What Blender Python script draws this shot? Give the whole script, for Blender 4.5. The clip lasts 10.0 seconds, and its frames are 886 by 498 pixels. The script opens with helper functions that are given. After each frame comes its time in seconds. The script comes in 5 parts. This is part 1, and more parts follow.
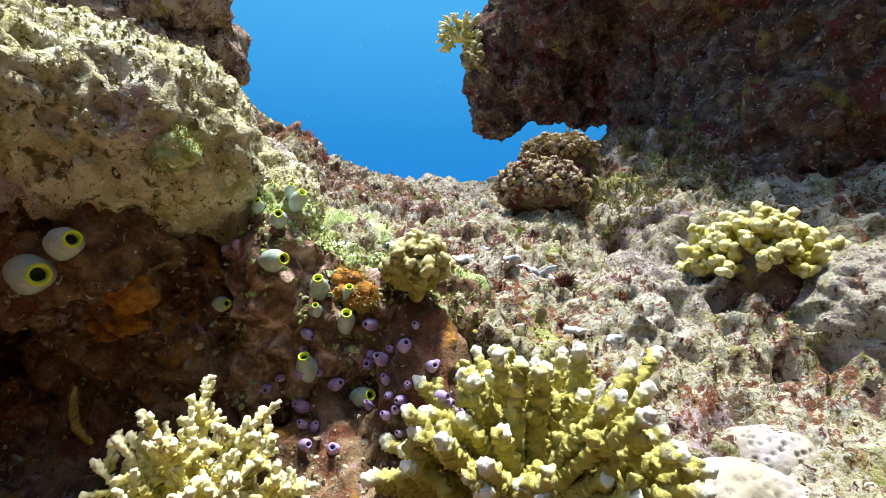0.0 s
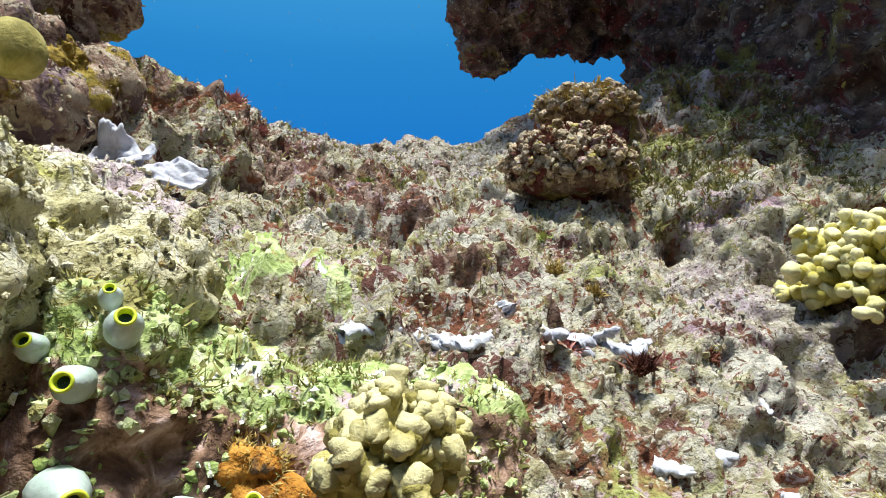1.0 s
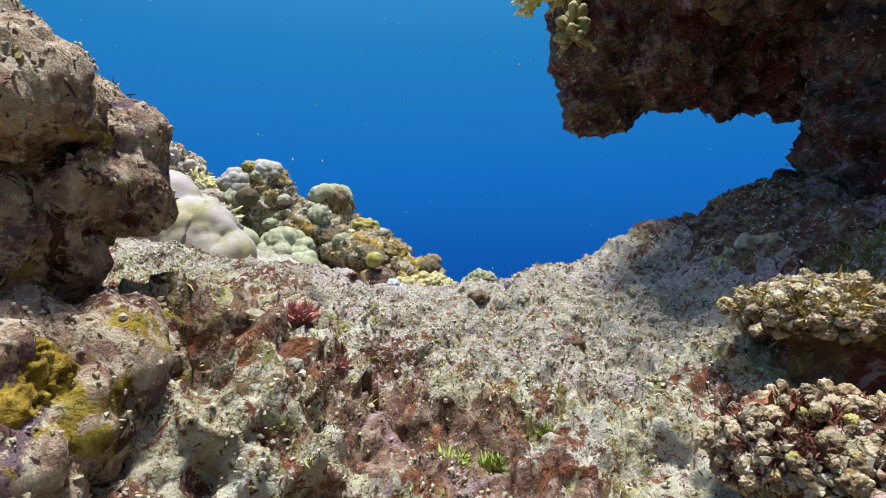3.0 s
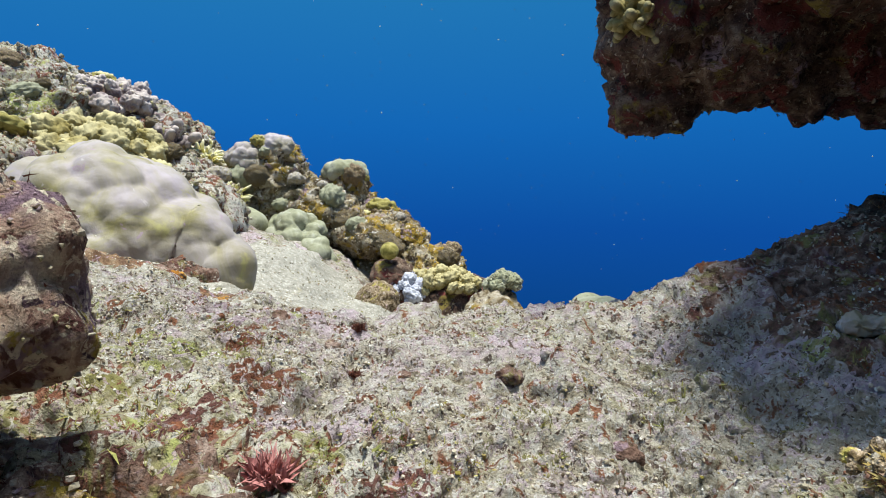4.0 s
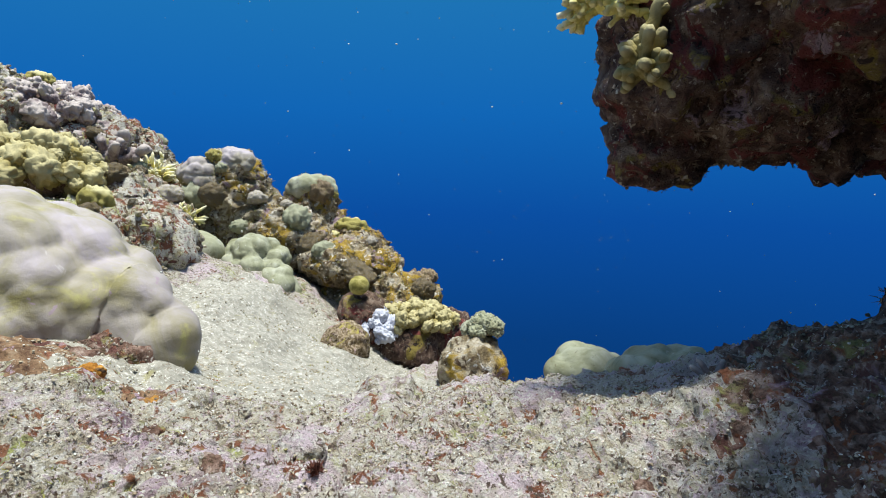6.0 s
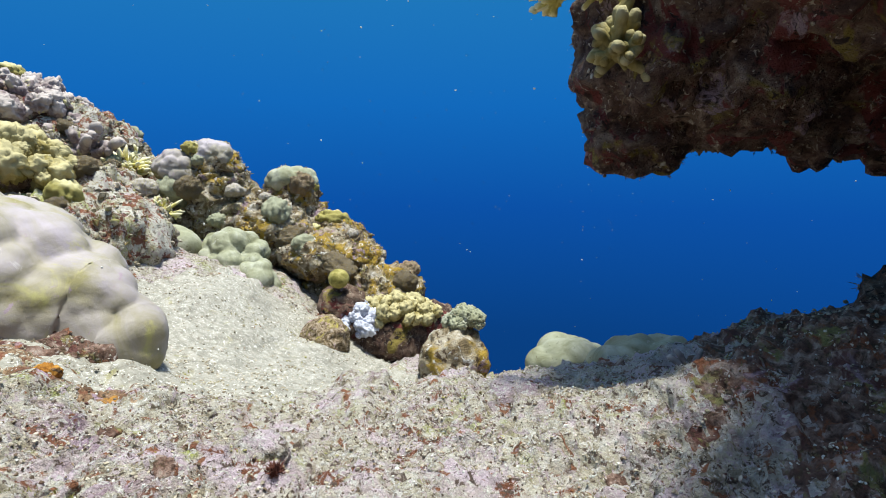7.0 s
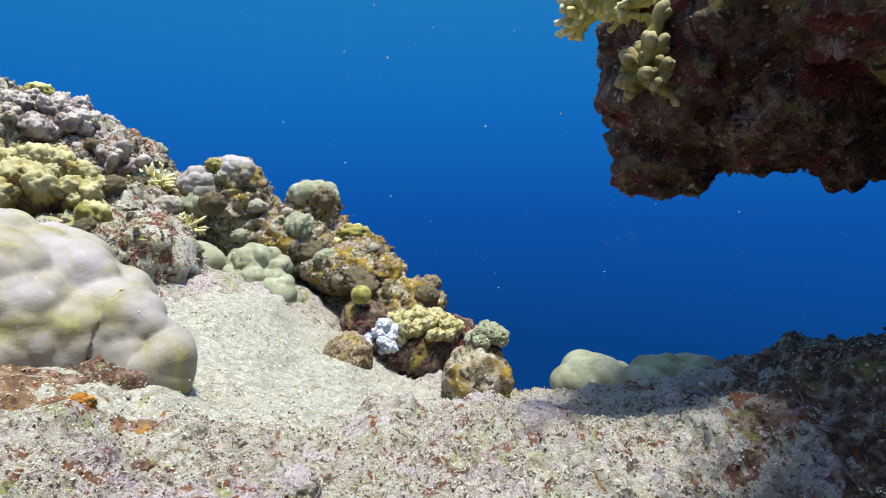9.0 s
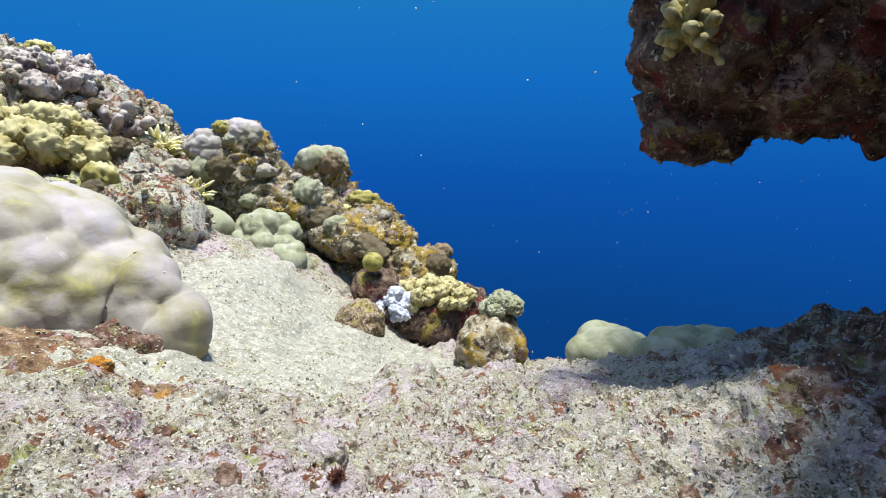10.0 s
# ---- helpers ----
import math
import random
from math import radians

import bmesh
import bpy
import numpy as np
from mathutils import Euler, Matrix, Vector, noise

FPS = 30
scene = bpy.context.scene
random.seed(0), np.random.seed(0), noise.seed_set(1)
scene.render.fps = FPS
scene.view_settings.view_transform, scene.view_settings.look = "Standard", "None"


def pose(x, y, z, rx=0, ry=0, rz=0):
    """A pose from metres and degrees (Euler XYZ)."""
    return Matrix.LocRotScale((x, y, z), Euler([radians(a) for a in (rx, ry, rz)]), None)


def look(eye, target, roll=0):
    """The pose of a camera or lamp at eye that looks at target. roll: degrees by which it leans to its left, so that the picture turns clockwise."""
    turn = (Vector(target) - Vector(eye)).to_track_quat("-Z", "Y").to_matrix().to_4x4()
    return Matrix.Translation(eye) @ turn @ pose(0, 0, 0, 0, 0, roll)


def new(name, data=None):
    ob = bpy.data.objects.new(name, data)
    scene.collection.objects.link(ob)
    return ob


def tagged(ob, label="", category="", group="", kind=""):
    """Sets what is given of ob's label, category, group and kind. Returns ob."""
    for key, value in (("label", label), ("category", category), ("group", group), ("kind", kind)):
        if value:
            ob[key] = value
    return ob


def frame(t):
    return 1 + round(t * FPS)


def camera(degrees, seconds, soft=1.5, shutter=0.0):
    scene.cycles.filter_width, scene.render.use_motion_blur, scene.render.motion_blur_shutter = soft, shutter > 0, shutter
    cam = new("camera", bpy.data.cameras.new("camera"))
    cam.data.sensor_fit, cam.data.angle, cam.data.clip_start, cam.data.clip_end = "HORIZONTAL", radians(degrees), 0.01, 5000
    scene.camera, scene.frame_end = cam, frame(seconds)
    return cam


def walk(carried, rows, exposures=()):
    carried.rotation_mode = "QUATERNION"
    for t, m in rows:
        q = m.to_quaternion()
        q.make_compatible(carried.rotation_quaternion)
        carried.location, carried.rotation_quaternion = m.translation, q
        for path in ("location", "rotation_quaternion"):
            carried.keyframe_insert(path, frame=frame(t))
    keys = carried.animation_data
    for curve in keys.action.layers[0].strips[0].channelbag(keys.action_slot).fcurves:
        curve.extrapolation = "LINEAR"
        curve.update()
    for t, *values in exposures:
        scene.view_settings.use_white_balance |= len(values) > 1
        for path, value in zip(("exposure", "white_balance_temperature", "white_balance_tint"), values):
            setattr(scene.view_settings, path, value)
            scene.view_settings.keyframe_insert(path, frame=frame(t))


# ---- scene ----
cam = camera(78.8, 10.0, 1.0)
PATH = [
    (0.0, (0.015, -0.038, 0.49), (-0.002, 1.942, 0.772), 0.3),
    (0.5, (0.011, 0.07, 0.555), (0.031, 2.063, 0.721), -1.4),
    (1.0, (0.009, 0.171, 0.603), (0.041, 2.171, 0.626), -2.0),
    (1.5, (-0.012, 0.241, 0.663), (-0.049, 2.241, 0.638), -0.9),
    (2.0, (-0.023, 0.296, 0.738), (-0.154, 2.29, 0.668), -1.4),
    (2.5, (-0.036, 0.336, 0.795), (-0.197, 2.329, 0.745), -2.2),
    (3.0, (-0.057, 0.366, 0.84), (-0.25, 2.356, 0.807), -1.1),
    (3.2, (-0.059, 0.383, 0.857), (-0.269, 2.371, 0.803), -1.0),
    (4.3, (-0.087, 0.534, 0.974), (-0.351, 2.503, 0.739), 0.8),
    (4.5, (-0.095, 0.553, 0.988), (-0.349, 2.523, 0.747), 1.1),
    (5.0, (-0.104, 0.595, 1.019), (-0.329, 2.565, 0.759), 2.1),
    (5.5, (-0.107, 0.62, 1.048), (-0.294, 2.594, 0.789), 2.1),
    (5.7, (-0.106, 0.624, 1.056), (-0.283, 2.6, 0.803), 1.7),
    (7.0, (-0.077, 0.651, 1.052), (-0.201, 2.627, 0.771), 0.7),
    (7.5, (-0.086, 0.659, 1.037), (-0.237, 2.63, 0.735), 1.4),
    (8.0, (-0.081, 0.661, 1.058), (-0.235, 2.637, 0.788), 0.3),
    (8.5, (-0.079, 0.658, 1.08), (-0.262, 2.634, 0.832), -0.4),
    (9.0, (-0.09, 0.657, 1.081), (-0.277, 2.63, 0.813), 0.1),
    (9.5, (-0.104, 0.664, 1.086), (-0.301, 2.63, 0.778), 0.2),
    (10.0, (-0.122, 0.677, 1.07), (-0.311, 2.632, 0.695), 0.8),
]
walk(cam, [(t, look(eye, target, roll)) for t, eye, target, roll in PATH],
     [(0.0, 0.78, 6500, 10), (1.0, 0.5, 6500, 10), (2.0, 0.25, 6500, 10), (3.2, 0.32, 6500, 10), (4.3, 0.08, 6450, 10), (5.7, 0.08, 6400, 10),
      (7.0, 0.2, 6400, 10), (9.0, 0.22, 6400, 10), (10.0, 0.3, 6400, 10)])

# ---- light ----
world = bpy.data.worlds.new("open_water")
scene.world = world
world.use_nodes = True
wn, wl = world.node_tree.nodes, world.node_tree.links
wn.clear()
w_co = wn.new("ShaderNodeTexCoord")
w_xyz = wn.new("ShaderNodeSeparateXYZ")
wl.new(w_co.outputs["Generated"], w_xyz.inputs[0])
w_map = wn.new("ShaderNodeMapRange")
w_map.inputs["From Min"].default_value, w_map.inputs["From Max"].default_value = -1.0, 1.0
wl.new(w_xyz.outputs["Z"], w_map.inputs["Value"])
w_ramp = wn.new("ShaderNodeValToRGB")
WATER = ((0.0, (0.002, 0.012, 0.05)), (0.36, (0.003, 0.05, 0.22)), (0.47, (0.004, 0.080, 0.37)), (0.56, (0.007, 0.138, 0.48)),
         (0.67, (0.016, 0.190, 0.48)), (0.78, (0.05, 0.30, 0.60)), (0.9, (0.45, 0.72, 0.85)))
while len(w_ramp.color_ramp.elements) < len(WATER):
    w_ramp.color_ramp.elements.new(0.5)
for el, (at_pos, col) in zip(w_ramp.color_ramp.elements, WATER):
    el.position, el.color = at_pos, (*col, 1)
wl.new(w_map.outputs[0], w_ramp.inputs[0])
SUN_EL, SUN_AZ = 85.0, 120.0          # height, and turn from straight ahead (+y) towards the right
w_sky = wn.new("ShaderNodeTexSky")
w_sky.sky_type, w_sky.sun_disc = "NISHITA", False
w_sky.sun_elevation, w_sky.sun_rotation = radians(SUN_EL), radians(SUN_AZ)
# daylight comes down through the surface overhead, the water closes in towards the sides
w_win = wn.new("ShaderNodeMapRange")
w_win.interpolation_type = "SMOOTHSTEP"
w_win.inputs["From Min"].default_value, w_win.inputs["From Max"].default_value = 0.55, 0.9
wl.new(w_xyz.outputs["Z"], w_win.inputs["Value"])
w_bg1, w_bg2, w_mix, w_out = (wn.new("ShaderNode" + n) for n in ("Background", "Background", "MixShader", "OutputWorld"))
wl.new(w_ramp.outputs[0], w_bg1.inputs[0])
wl.new(w_sky.outputs[0], w_bg2.inputs[0])
w_bg1.inputs[1].default_value, w_bg2.inputs[1].default_value = 0.9, 0.22
wl.new(w_win.outputs[0], w_mix.inputs[0])
wl.new(w_bg1.outputs[0], w_mix.inputs[1])
wl.new(w_bg2.outputs[0], w_mix.inputs[2])
wl.new(w_mix.outputs[0], w_out.inputs[0])

sun = new("sun", bpy.data.lights.new("sun", "SUN"))
sun.data.energy, sun.data.angle, sun.data.color = 6.2, radians(9.0), (0.94, 0.95, 0.85)
az, el = radians(SUN_AZ), radians(SUN_EL)
SUN_AT = Vector((math.sin(az) * math.cos(el), math.cos(az) * math.cos(el), math.sin(el)))
sun.matrix_world = look(SUN_AT * 20, (0, 0, 0))


# ---- noise, in arrays ----
def hashed(i, j, k, seed):
    h = (i.astype(np.int64) * 374761393 + j.astype(np.int64) * 668265263 + k.astype(np.int64) * 2147483647 + seed * 1442695041) & 0xFFFFFFFF
    h = ((h ^ (h >> 13)) * 1274126177) & 0xFFFFFFFF
    h = ((h ^ (h >> 16)) * 2246822519) & 0xFFFFFFFF
    return ((h ^ (h >> 15)) & 0xFFFFFF) / float(0xFFFFFF)


def value_noise(p, seed=0):
    q = np.floor(p)
    f = p - q
    f = f * f * f * (f * (f * 6 - 15) + 10)
    i, j, k = q[:, 0], q[:, 1], q[:, 2]
    out = 0
    for a in (0, 1):
        for b in (0, 1):
            for c in (0, 1):
                w = (f[:, 0] if a else 1 - f[:, 0]) * (f[:, 1] if b else 1 - f[:, 1]) * (f[:, 2] if c else 1 - f[:, 2])
                out = out + w * hashed(i + a, j + b, k + c, seed)
    return out * 2 - 1


TURN3 = np.array(Euler((0.7, 1.1, 0.4)).to_matrix())


def fbm(p, scale, octaves=4, gain=0.5, seed=0, ridged=False):
    p, amp, total, out = p * scale, 1.0, 0.0, 0
    for o in range(octaves):
        v = value_noise(p, seed + o * 7)
        out = out + amp * ((1 - 2 * np.abs(v)) if ridged else v)
        total += amp
        p, amp = (p @ TURN3) * 2.03 + 11.7, amp * gain
    return out / total


def cells(p, scale, seed=0):
    """Distance to the nearest of one scattered point a cell, in cells."""
    p = p * scale
    q = np.floor(p)
    best = np.full(len(p), 9.0)
    for a in (-1, 0, 1):
        for b in (-1, 0, 1):
            for c in (-1, 0, 1):
                i, j, k = q[:, 0] + a, q[:, 1] + b, q[:, 2] + c
                d = sum((n + 0.15 + 0.7 * hashed(i, j, k, seed + s) - p[:, s]) ** 2 for s, n in enumerate((i, j, k)))
                best = np.minimum(best, d)
    return np.sqrt(best)


# ---- materials ----
def reef_mat(name, ramp, scale=9.0, overlays=(), rough=0.85, bumps=((60, 0.6, 0.006), (260, 0.5, 0.002)), tip=None, vary=0.0, gloss=0.25, detail=6.0, second=None):
    """ramp: (place, colour) stops along a broad noise; overlays: (colour, scale, from, to) patches laid over it; bumps: (scale, strength, height)."""
    m = bpy.data.materials.new(name)
    m.use_nodes = True
    n, l = m.node_tree.nodes, m.node_tree.links
    bsdf = n["Principled BSDF"]
    bsdf.inputs["Specular IOR Level"].default_value = gloss
    co = n.new("ShaderNodeTexCoord")
    info = n.new("ShaderNodeObjectInfo")
    off = n.new("ShaderNodeVectorMath")
    off.operation = "MULTIPLY_ADD"
    off.inputs[1].default_value = (1, 1, 1)
    mul = n.new("ShaderNodeMath")
    mul.operation = "MULTIPLY"
    mul.inputs[1].default_value = 7.0
    l.new(info.outputs["Random"], mul.inputs[0])
    l.new(co.outputs["Object"], off.inputs[0])
    l.new(mul.outputs[0], off.inputs[2])

    def noise_at(s, det=detail, dist=0.6):
        t = n.new("ShaderNodeTexNoise")
        t.inputs["Scale"].default_value, t.inputs["Detail"].default_value, t.inputs["Roughness"].default_value, t.inputs["Distortion"].default_value = s, det, 0.62, dist
        l.new(off.outputs[0], t.inputs["Vector"])
        return t.outputs["Fac"]

    r = n.new("ShaderNodeValToRGB")
    while len(r.color_ramp.elements) < len(ramp):
        r.color_ramp.elements.new(0.5)
    for e, (at_pos, col) in zip(r.color_ramp.elements, ramp):
        e.position, e.color = at_pos, (*col, 1)
    l.new(noise_at(scale), r.inputs[0])
    colour = r.outputs[0]
    for col, s, lo, hi in overlays:
        mr = n.new("ShaderNodeMapRange")
        mr.interpolation_type = "SMOOTHSTEP"
        mr.inputs["From Min"].default_value, mr.inputs["From Max"].default_value = lo, hi
        l.new(noise_at(s, 5.0, 0.9), mr.inputs["Value"])
        mx = n.new("ShaderNodeMix")
        mx.data_type = "RGBA"
        l.new(mr.outputs[0], mx.inputs[0])
        l.new(colour, mx.inputs[6])
        mx.inputs[7].default_value = (*col, 1)
        colour = mx.outputs[2]
    if second:
        at = n.new("ShaderNodeAttribute")
        at.attribute_name = "zone"
        add = n.new("ShaderNodeMath")
        l.new(at.outputs["Fac"], add.inputs[0])
        l.new(noise_at(70, 6.0, 0.8), add.inputs[1])
        mr = n.new("ShaderNodeMapRange")
        mr.interpolation_type = "SMOOTHSTEP"
        mr.inputs["From Min"].default_value, mr.inputs["From Max"].default_value = 0.92, 1.08
        l.new(add.outputs[0], mr.inputs["Value"])
        r2 = n.new("ShaderNodeValToRGB")
        while len(r2.color_ramp.elements) < len(second):
            r2.color_ramp.elements.new(0.5)
        for e, (at_pos, col) in zip(r2.color_ramp.elements, second):
            e.position, e.color = at_pos, (*col, 1)
        l.new(noise_at(60), r2.inputs[0])
        mx = n.new("ShaderNodeMix")
        mx.data_type = "RGBA"
        l.new(mr.outputs[0], mx.inputs[0])
        l.new(colour, mx.inputs[6])
        l.new(r2.outputs[0], mx.inputs[7])
        colour = mx.outputs[2]
    if tip:
        at = n.new("ShaderNodeAttribute")
        at.attribute_name = "growth"
        mr = n.new("ShaderNodeMapRange")
        mr.interpolation_type = "SMOOTHSTEP"
        mr.inputs["From Min"].default_value, mr.inputs["From Max"].default_value = tip[1], tip[2]
        l.new(at.outputs["Fac"], mr.inputs["Value"])
        mx = n.new("ShaderNodeMix")
        mx.data_type = "RGBA"
        l.new(mr.outputs[0], mx.inputs[0])
        l.new(colour, mx.inputs[6])
        mx.inputs[7].default_value = (*tip[0], 1)
        colour = mx.outputs[2]
    if vary:
        hs = n.new("ShaderNodeHueSaturation")
        geo = n.new("ShaderNodeNewGeometry")
        add = n.new("ShaderNodeMath")
        l.new(geo.outputs["Random Per Island"], add.inputs[0])
        l.new(info.outputs["Random"], add.inputs[1])
        mr = n.new("ShaderNodeMapRange")
        mr.inputs["From Max"].default_value = 2.0
        mr.inputs["To Min"].default_value, mr.inputs["To Max"].default_value = 1 - vary, 1 + vary
        l.new(add.outputs[0], mr.inputs["Value"])
        l.new(mr.outputs[0], hs.inputs["Value"])
        l.new(colour, hs.inputs["Color"])
        colour = hs.outputs[0]
    l.new(colour, bsdf.inputs["Base Color"])
    rr = n.new("ShaderNodeMapRange")
    rr.inputs["To Min"].default_value, rr.inputs["To Max"].default_value = rough - 0.15, min(1.0, rough + 0.15)
    l.new(noise_at(scale * 6), rr.inputs["Value"])
    l.new(rr.outputs[0], bsdf.inputs["Roughness"])
    normal = None
    for s, strength, height in bumps:
        b = n.new("ShaderNodeBump")
        b.inputs["Strength"].default_value, b.inputs["Distance"].default_value = strength, height
        l.new(noise_at(s, 5.0, 0.3), b.inputs["Height"])
        if normal:
            l.new(normal, b.inputs["Normal"])
        normal = b.outputs[0]
    if normal:
        l.new(normal, bsdf.inputs["Normal"])
    return m


PALE, CREAM, WHITE = (0.50, 0.47, 0.38), (0.62, 0.60, 0.50), (0.78, 0.79, 0.80)
OLIVE, MOSS, RUST, WINE, MAUVE, UMBER = (0.26, 0.24, 0.09), (0.40, 0.42, 0.14), (0.23, 0.09, 0.05), (0.14, 0.06, 0.05), (0.42, 0.30, 0.36), (0.10, 0.065, 0.04)
M_GROUND = reef_mat("turfed_reef_rock", ((0.30, (0.2, 0.15, 0.08)), (0.41, (0.313, 0.279, 0.163)), (0.50, (0.449, 0.422, 0.286)), (0.60, (0.503, 0.476, 0.381)), (0.72, (0.544, 0.517, 0.469))), 50,
                    (((0.53, 0.51, 0.449), 8, 0.51, 0.58), (OLIVE, 15, 0.56, 0.63), ((0.15, 0.1, 0.06), 12, 0.56, 0.61), (MAUVE, 9, 0.60, 0.68), (RUST, 14, 0.575, 0.60), (WINE, 18, 0.59, 0.615), (MOSS, 7, 0.56, 0.66), ((0.435, 0.34, 0.34), 120, 0.56, 0.62),
                     ((0.24, 0.10, 0.06), 26, 0.585, 0.63), ((0.2, 0.08, 0.05), 75, 0.59, 0.63), ((0.558, 0.53, 0.449), 110, 0.55, 0.61), (UMBER, 95, 0.60, 0.64), (UMBER, 240, 0.62, 0.66)),
                    0.9, ((40, 0.7, 0.012), (130, 0.9, 0.008), (380, 0.8, 0.004)))
M_CREST = reef_mat("silted_crest_rock", ((0.30, (0.14, 0.11, 0.08)), (0.41, (0.371, 0.32, 0.226)), (0.50, (0.555, 0.504, 0.394)), (0.60, (0.646, 0.605, 0.504)), (0.72, (0.706, 0.664, 0.605))), 60,
                   (((0.672, 0.547, 0.605), 7, 0.50, 0.62), (MOSS, 11, 0.56, 0.70), (MAUVE, 8, 0.57, 0.72), (RUST, 13, 0.59, 0.63), ((0.572, 0.47, 0.488), 100, 0.53, 0.61), ((0.14, 0.1, 0.08), 90, 0.57, 0.62), ((0.3, 0.13, 0.07), 36, 0.60, 0.65), ((0.706, 0.672, 0.623), 150, 0.54, 0.60), (UMBER, 300, 0.61, 0.65)),
                   0.92, ((50, 0.7, 0.014), (150, 1.0, 0.011), (400, 1.0, 0.006)))
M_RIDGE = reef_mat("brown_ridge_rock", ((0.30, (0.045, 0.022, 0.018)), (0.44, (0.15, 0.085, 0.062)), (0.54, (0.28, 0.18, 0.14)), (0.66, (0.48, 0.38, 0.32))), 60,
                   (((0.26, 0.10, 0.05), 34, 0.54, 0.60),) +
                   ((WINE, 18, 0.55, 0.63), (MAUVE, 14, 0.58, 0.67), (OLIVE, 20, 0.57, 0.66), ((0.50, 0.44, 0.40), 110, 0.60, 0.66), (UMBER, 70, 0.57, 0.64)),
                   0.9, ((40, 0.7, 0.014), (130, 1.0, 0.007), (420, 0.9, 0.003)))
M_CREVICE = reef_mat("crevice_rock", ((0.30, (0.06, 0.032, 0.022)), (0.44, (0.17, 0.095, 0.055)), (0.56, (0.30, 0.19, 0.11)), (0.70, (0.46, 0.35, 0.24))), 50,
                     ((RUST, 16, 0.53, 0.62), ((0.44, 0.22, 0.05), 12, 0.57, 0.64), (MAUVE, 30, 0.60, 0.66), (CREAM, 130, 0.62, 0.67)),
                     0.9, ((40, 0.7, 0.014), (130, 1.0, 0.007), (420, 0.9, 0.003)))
M_SAND = reef_mat("coral_sand", ((0.3, (0.19, 0.18, 0.15)), (0.5, (0.30, 0.285, 0.24)), (0.7, (0.41, 0.385, 0.335))), 60,
                  ((OLIVE, 20, 0.60, 0.75), ((0.2, 0.17, 0.13), 170, 0.57, 0.64), ((0.64, 0.62, 0.57), 210, 0.57, 0.63)), 0.92, ((60, 0.5, 0.006), (260, 0.8, 0.003)))
M_ROCK = reef_mat("dark_reef_rock", ((0.3, (0.035, 0.018, 0.015)), (0.45, (0.10, 0.058, 0.044)), (0.57, (0.19, 0.125, 0.09)), (0.70, (0.33, 0.25, 0.19))), 36,
                  (((0.26, 0.20, 0.05), 9, 0.56, 0.64), ((0.17, 0.045, 0.04), 13, 0.54, 0.60), ((0.34, 0.25, 0.29), 24, 0.60, 0.68), ((0.44, 0.38, 0.30), 110, 0.60, 0.66), ((0.04, 0.025, 0.02), 60, 0.58, 0.65)), 0.88, ((26, 0.7, 0.018), (90, 1.0, 0.010), (300, 1.0, 0.004)))
M_BOULDER = reef_mat("silty_boulder_rock", ((0.3, (0.26, 0.24, 0.09)), (0.43, (0.52, 0.48, 0.27)), (0.55, (0.70, 0.66, 0.47)), (0.70, (0.80, 0.77, 0.65))), 34,
                     (((0.42, 0.41, 0.13), 14, 0.55, 0.68), ((0.56, 0.46, 0.50), 11, 0.56, 0.66), ((0.17, 0.15, 0.06), 58, 0.57, 0.65), ((0.80, 0.78, 0.66), 90, 0.55, 0.64), (UMBER, 190, 0.60, 0.66)), 0.9, ((30, 0.6, 0.014), (120, 0.9, 0.007), (420, 0.8, 0.003)))
M_PILLAR = reef_mat("encrusted_pillar_rock", ((0.3, (0.09, 0.045, 0.045)), (0.42, (0.36, 0.22, 0.17)), (0.53, (0.62, 0.46, 0.35)), (0.66, (0.78, 0.67, 0.55))), 46,
                    (((0.26, 0.17, 0.21), 14, 0.54, 0.62), ((0.44, 0.34, 0.06), 20, 0.58, 0.64), (WINE, 34, 0.56, 0.62), ((0.08, 0.045, 0.06), 70, 0.60, 0.65), ((0.74, 0.64, 0.50), 120, 0.54, 0.61)), 0.85, ((40, 0.9, 0.016), (140, 1.0, 0.014), (400, 1.0, 0.006)),
                    second=((0.32, (0.16, 0.09, 0.02)), (0.45, (0.36, 0.24, 0.03)), (0.58, (0.50, 0.38, 0.07)), (0.70, (0.58, 0.50, 0.22))))
M_BROWNHEAD = reef_mat("brown_coral_head_skin", ((0.3, (0.045, 0.030, 0.016)), (0.42, (0.13, 0.09, 0.045)), (0.53, (0.28, 0.21, 0.13)), (0.64, (0.48, 0.39, 0.31)), (0.74, (0.66, 0.58, 0.50))), 150,
                       (((0.40, 0.26, 0.30), 50, 0.57, 0.66), ((0.40, 0.34, 0.08), 30, 0.55, 0.66), (UMBER, 90, 0.58, 0.64)), 0.9, ((150, 0.9, 0.005), (420, 0.8, 0.002)), vary=0.6, tip=((0.40, 0.33, 0.23), 0.80, 1.10))
M_PORITES = reef_mat("pale_porites_skin", ((0.35, (0.25, 0.22, 0.10)), (0.5, (0.33, 0.295, 0.25)), (0.65, (0.38, 0.335, 0.37))), 9,
                     (((0.40, 0.37, 0.15), 14, 0.55, 0.72), ((0.34, 0.26, 0.30), 40, 0.64, 0.72), ((0.62, 0.58, 0.56), 24, 0.62, 0.72)), 0.7, ((90, 0.3, 0.004), (600, 0.4, 0.001)), gloss=0.35)
M_LOBES = reef_mat("green_lobe_coral_skin", ((0.35, (0.19, 0.19, 0.11)), (0.5, (0.28, 0.285, 0.19)), (0.66, (0.38, 0.385, 0.30))), 18, (((0.40, 0.40, 0.34), 40, 0.6, 0.72), (UMBER, 90, 0.64, 0.70)), 0.75, ((120, 0.4, 0.004), (500, 0.5, 0.0012)))
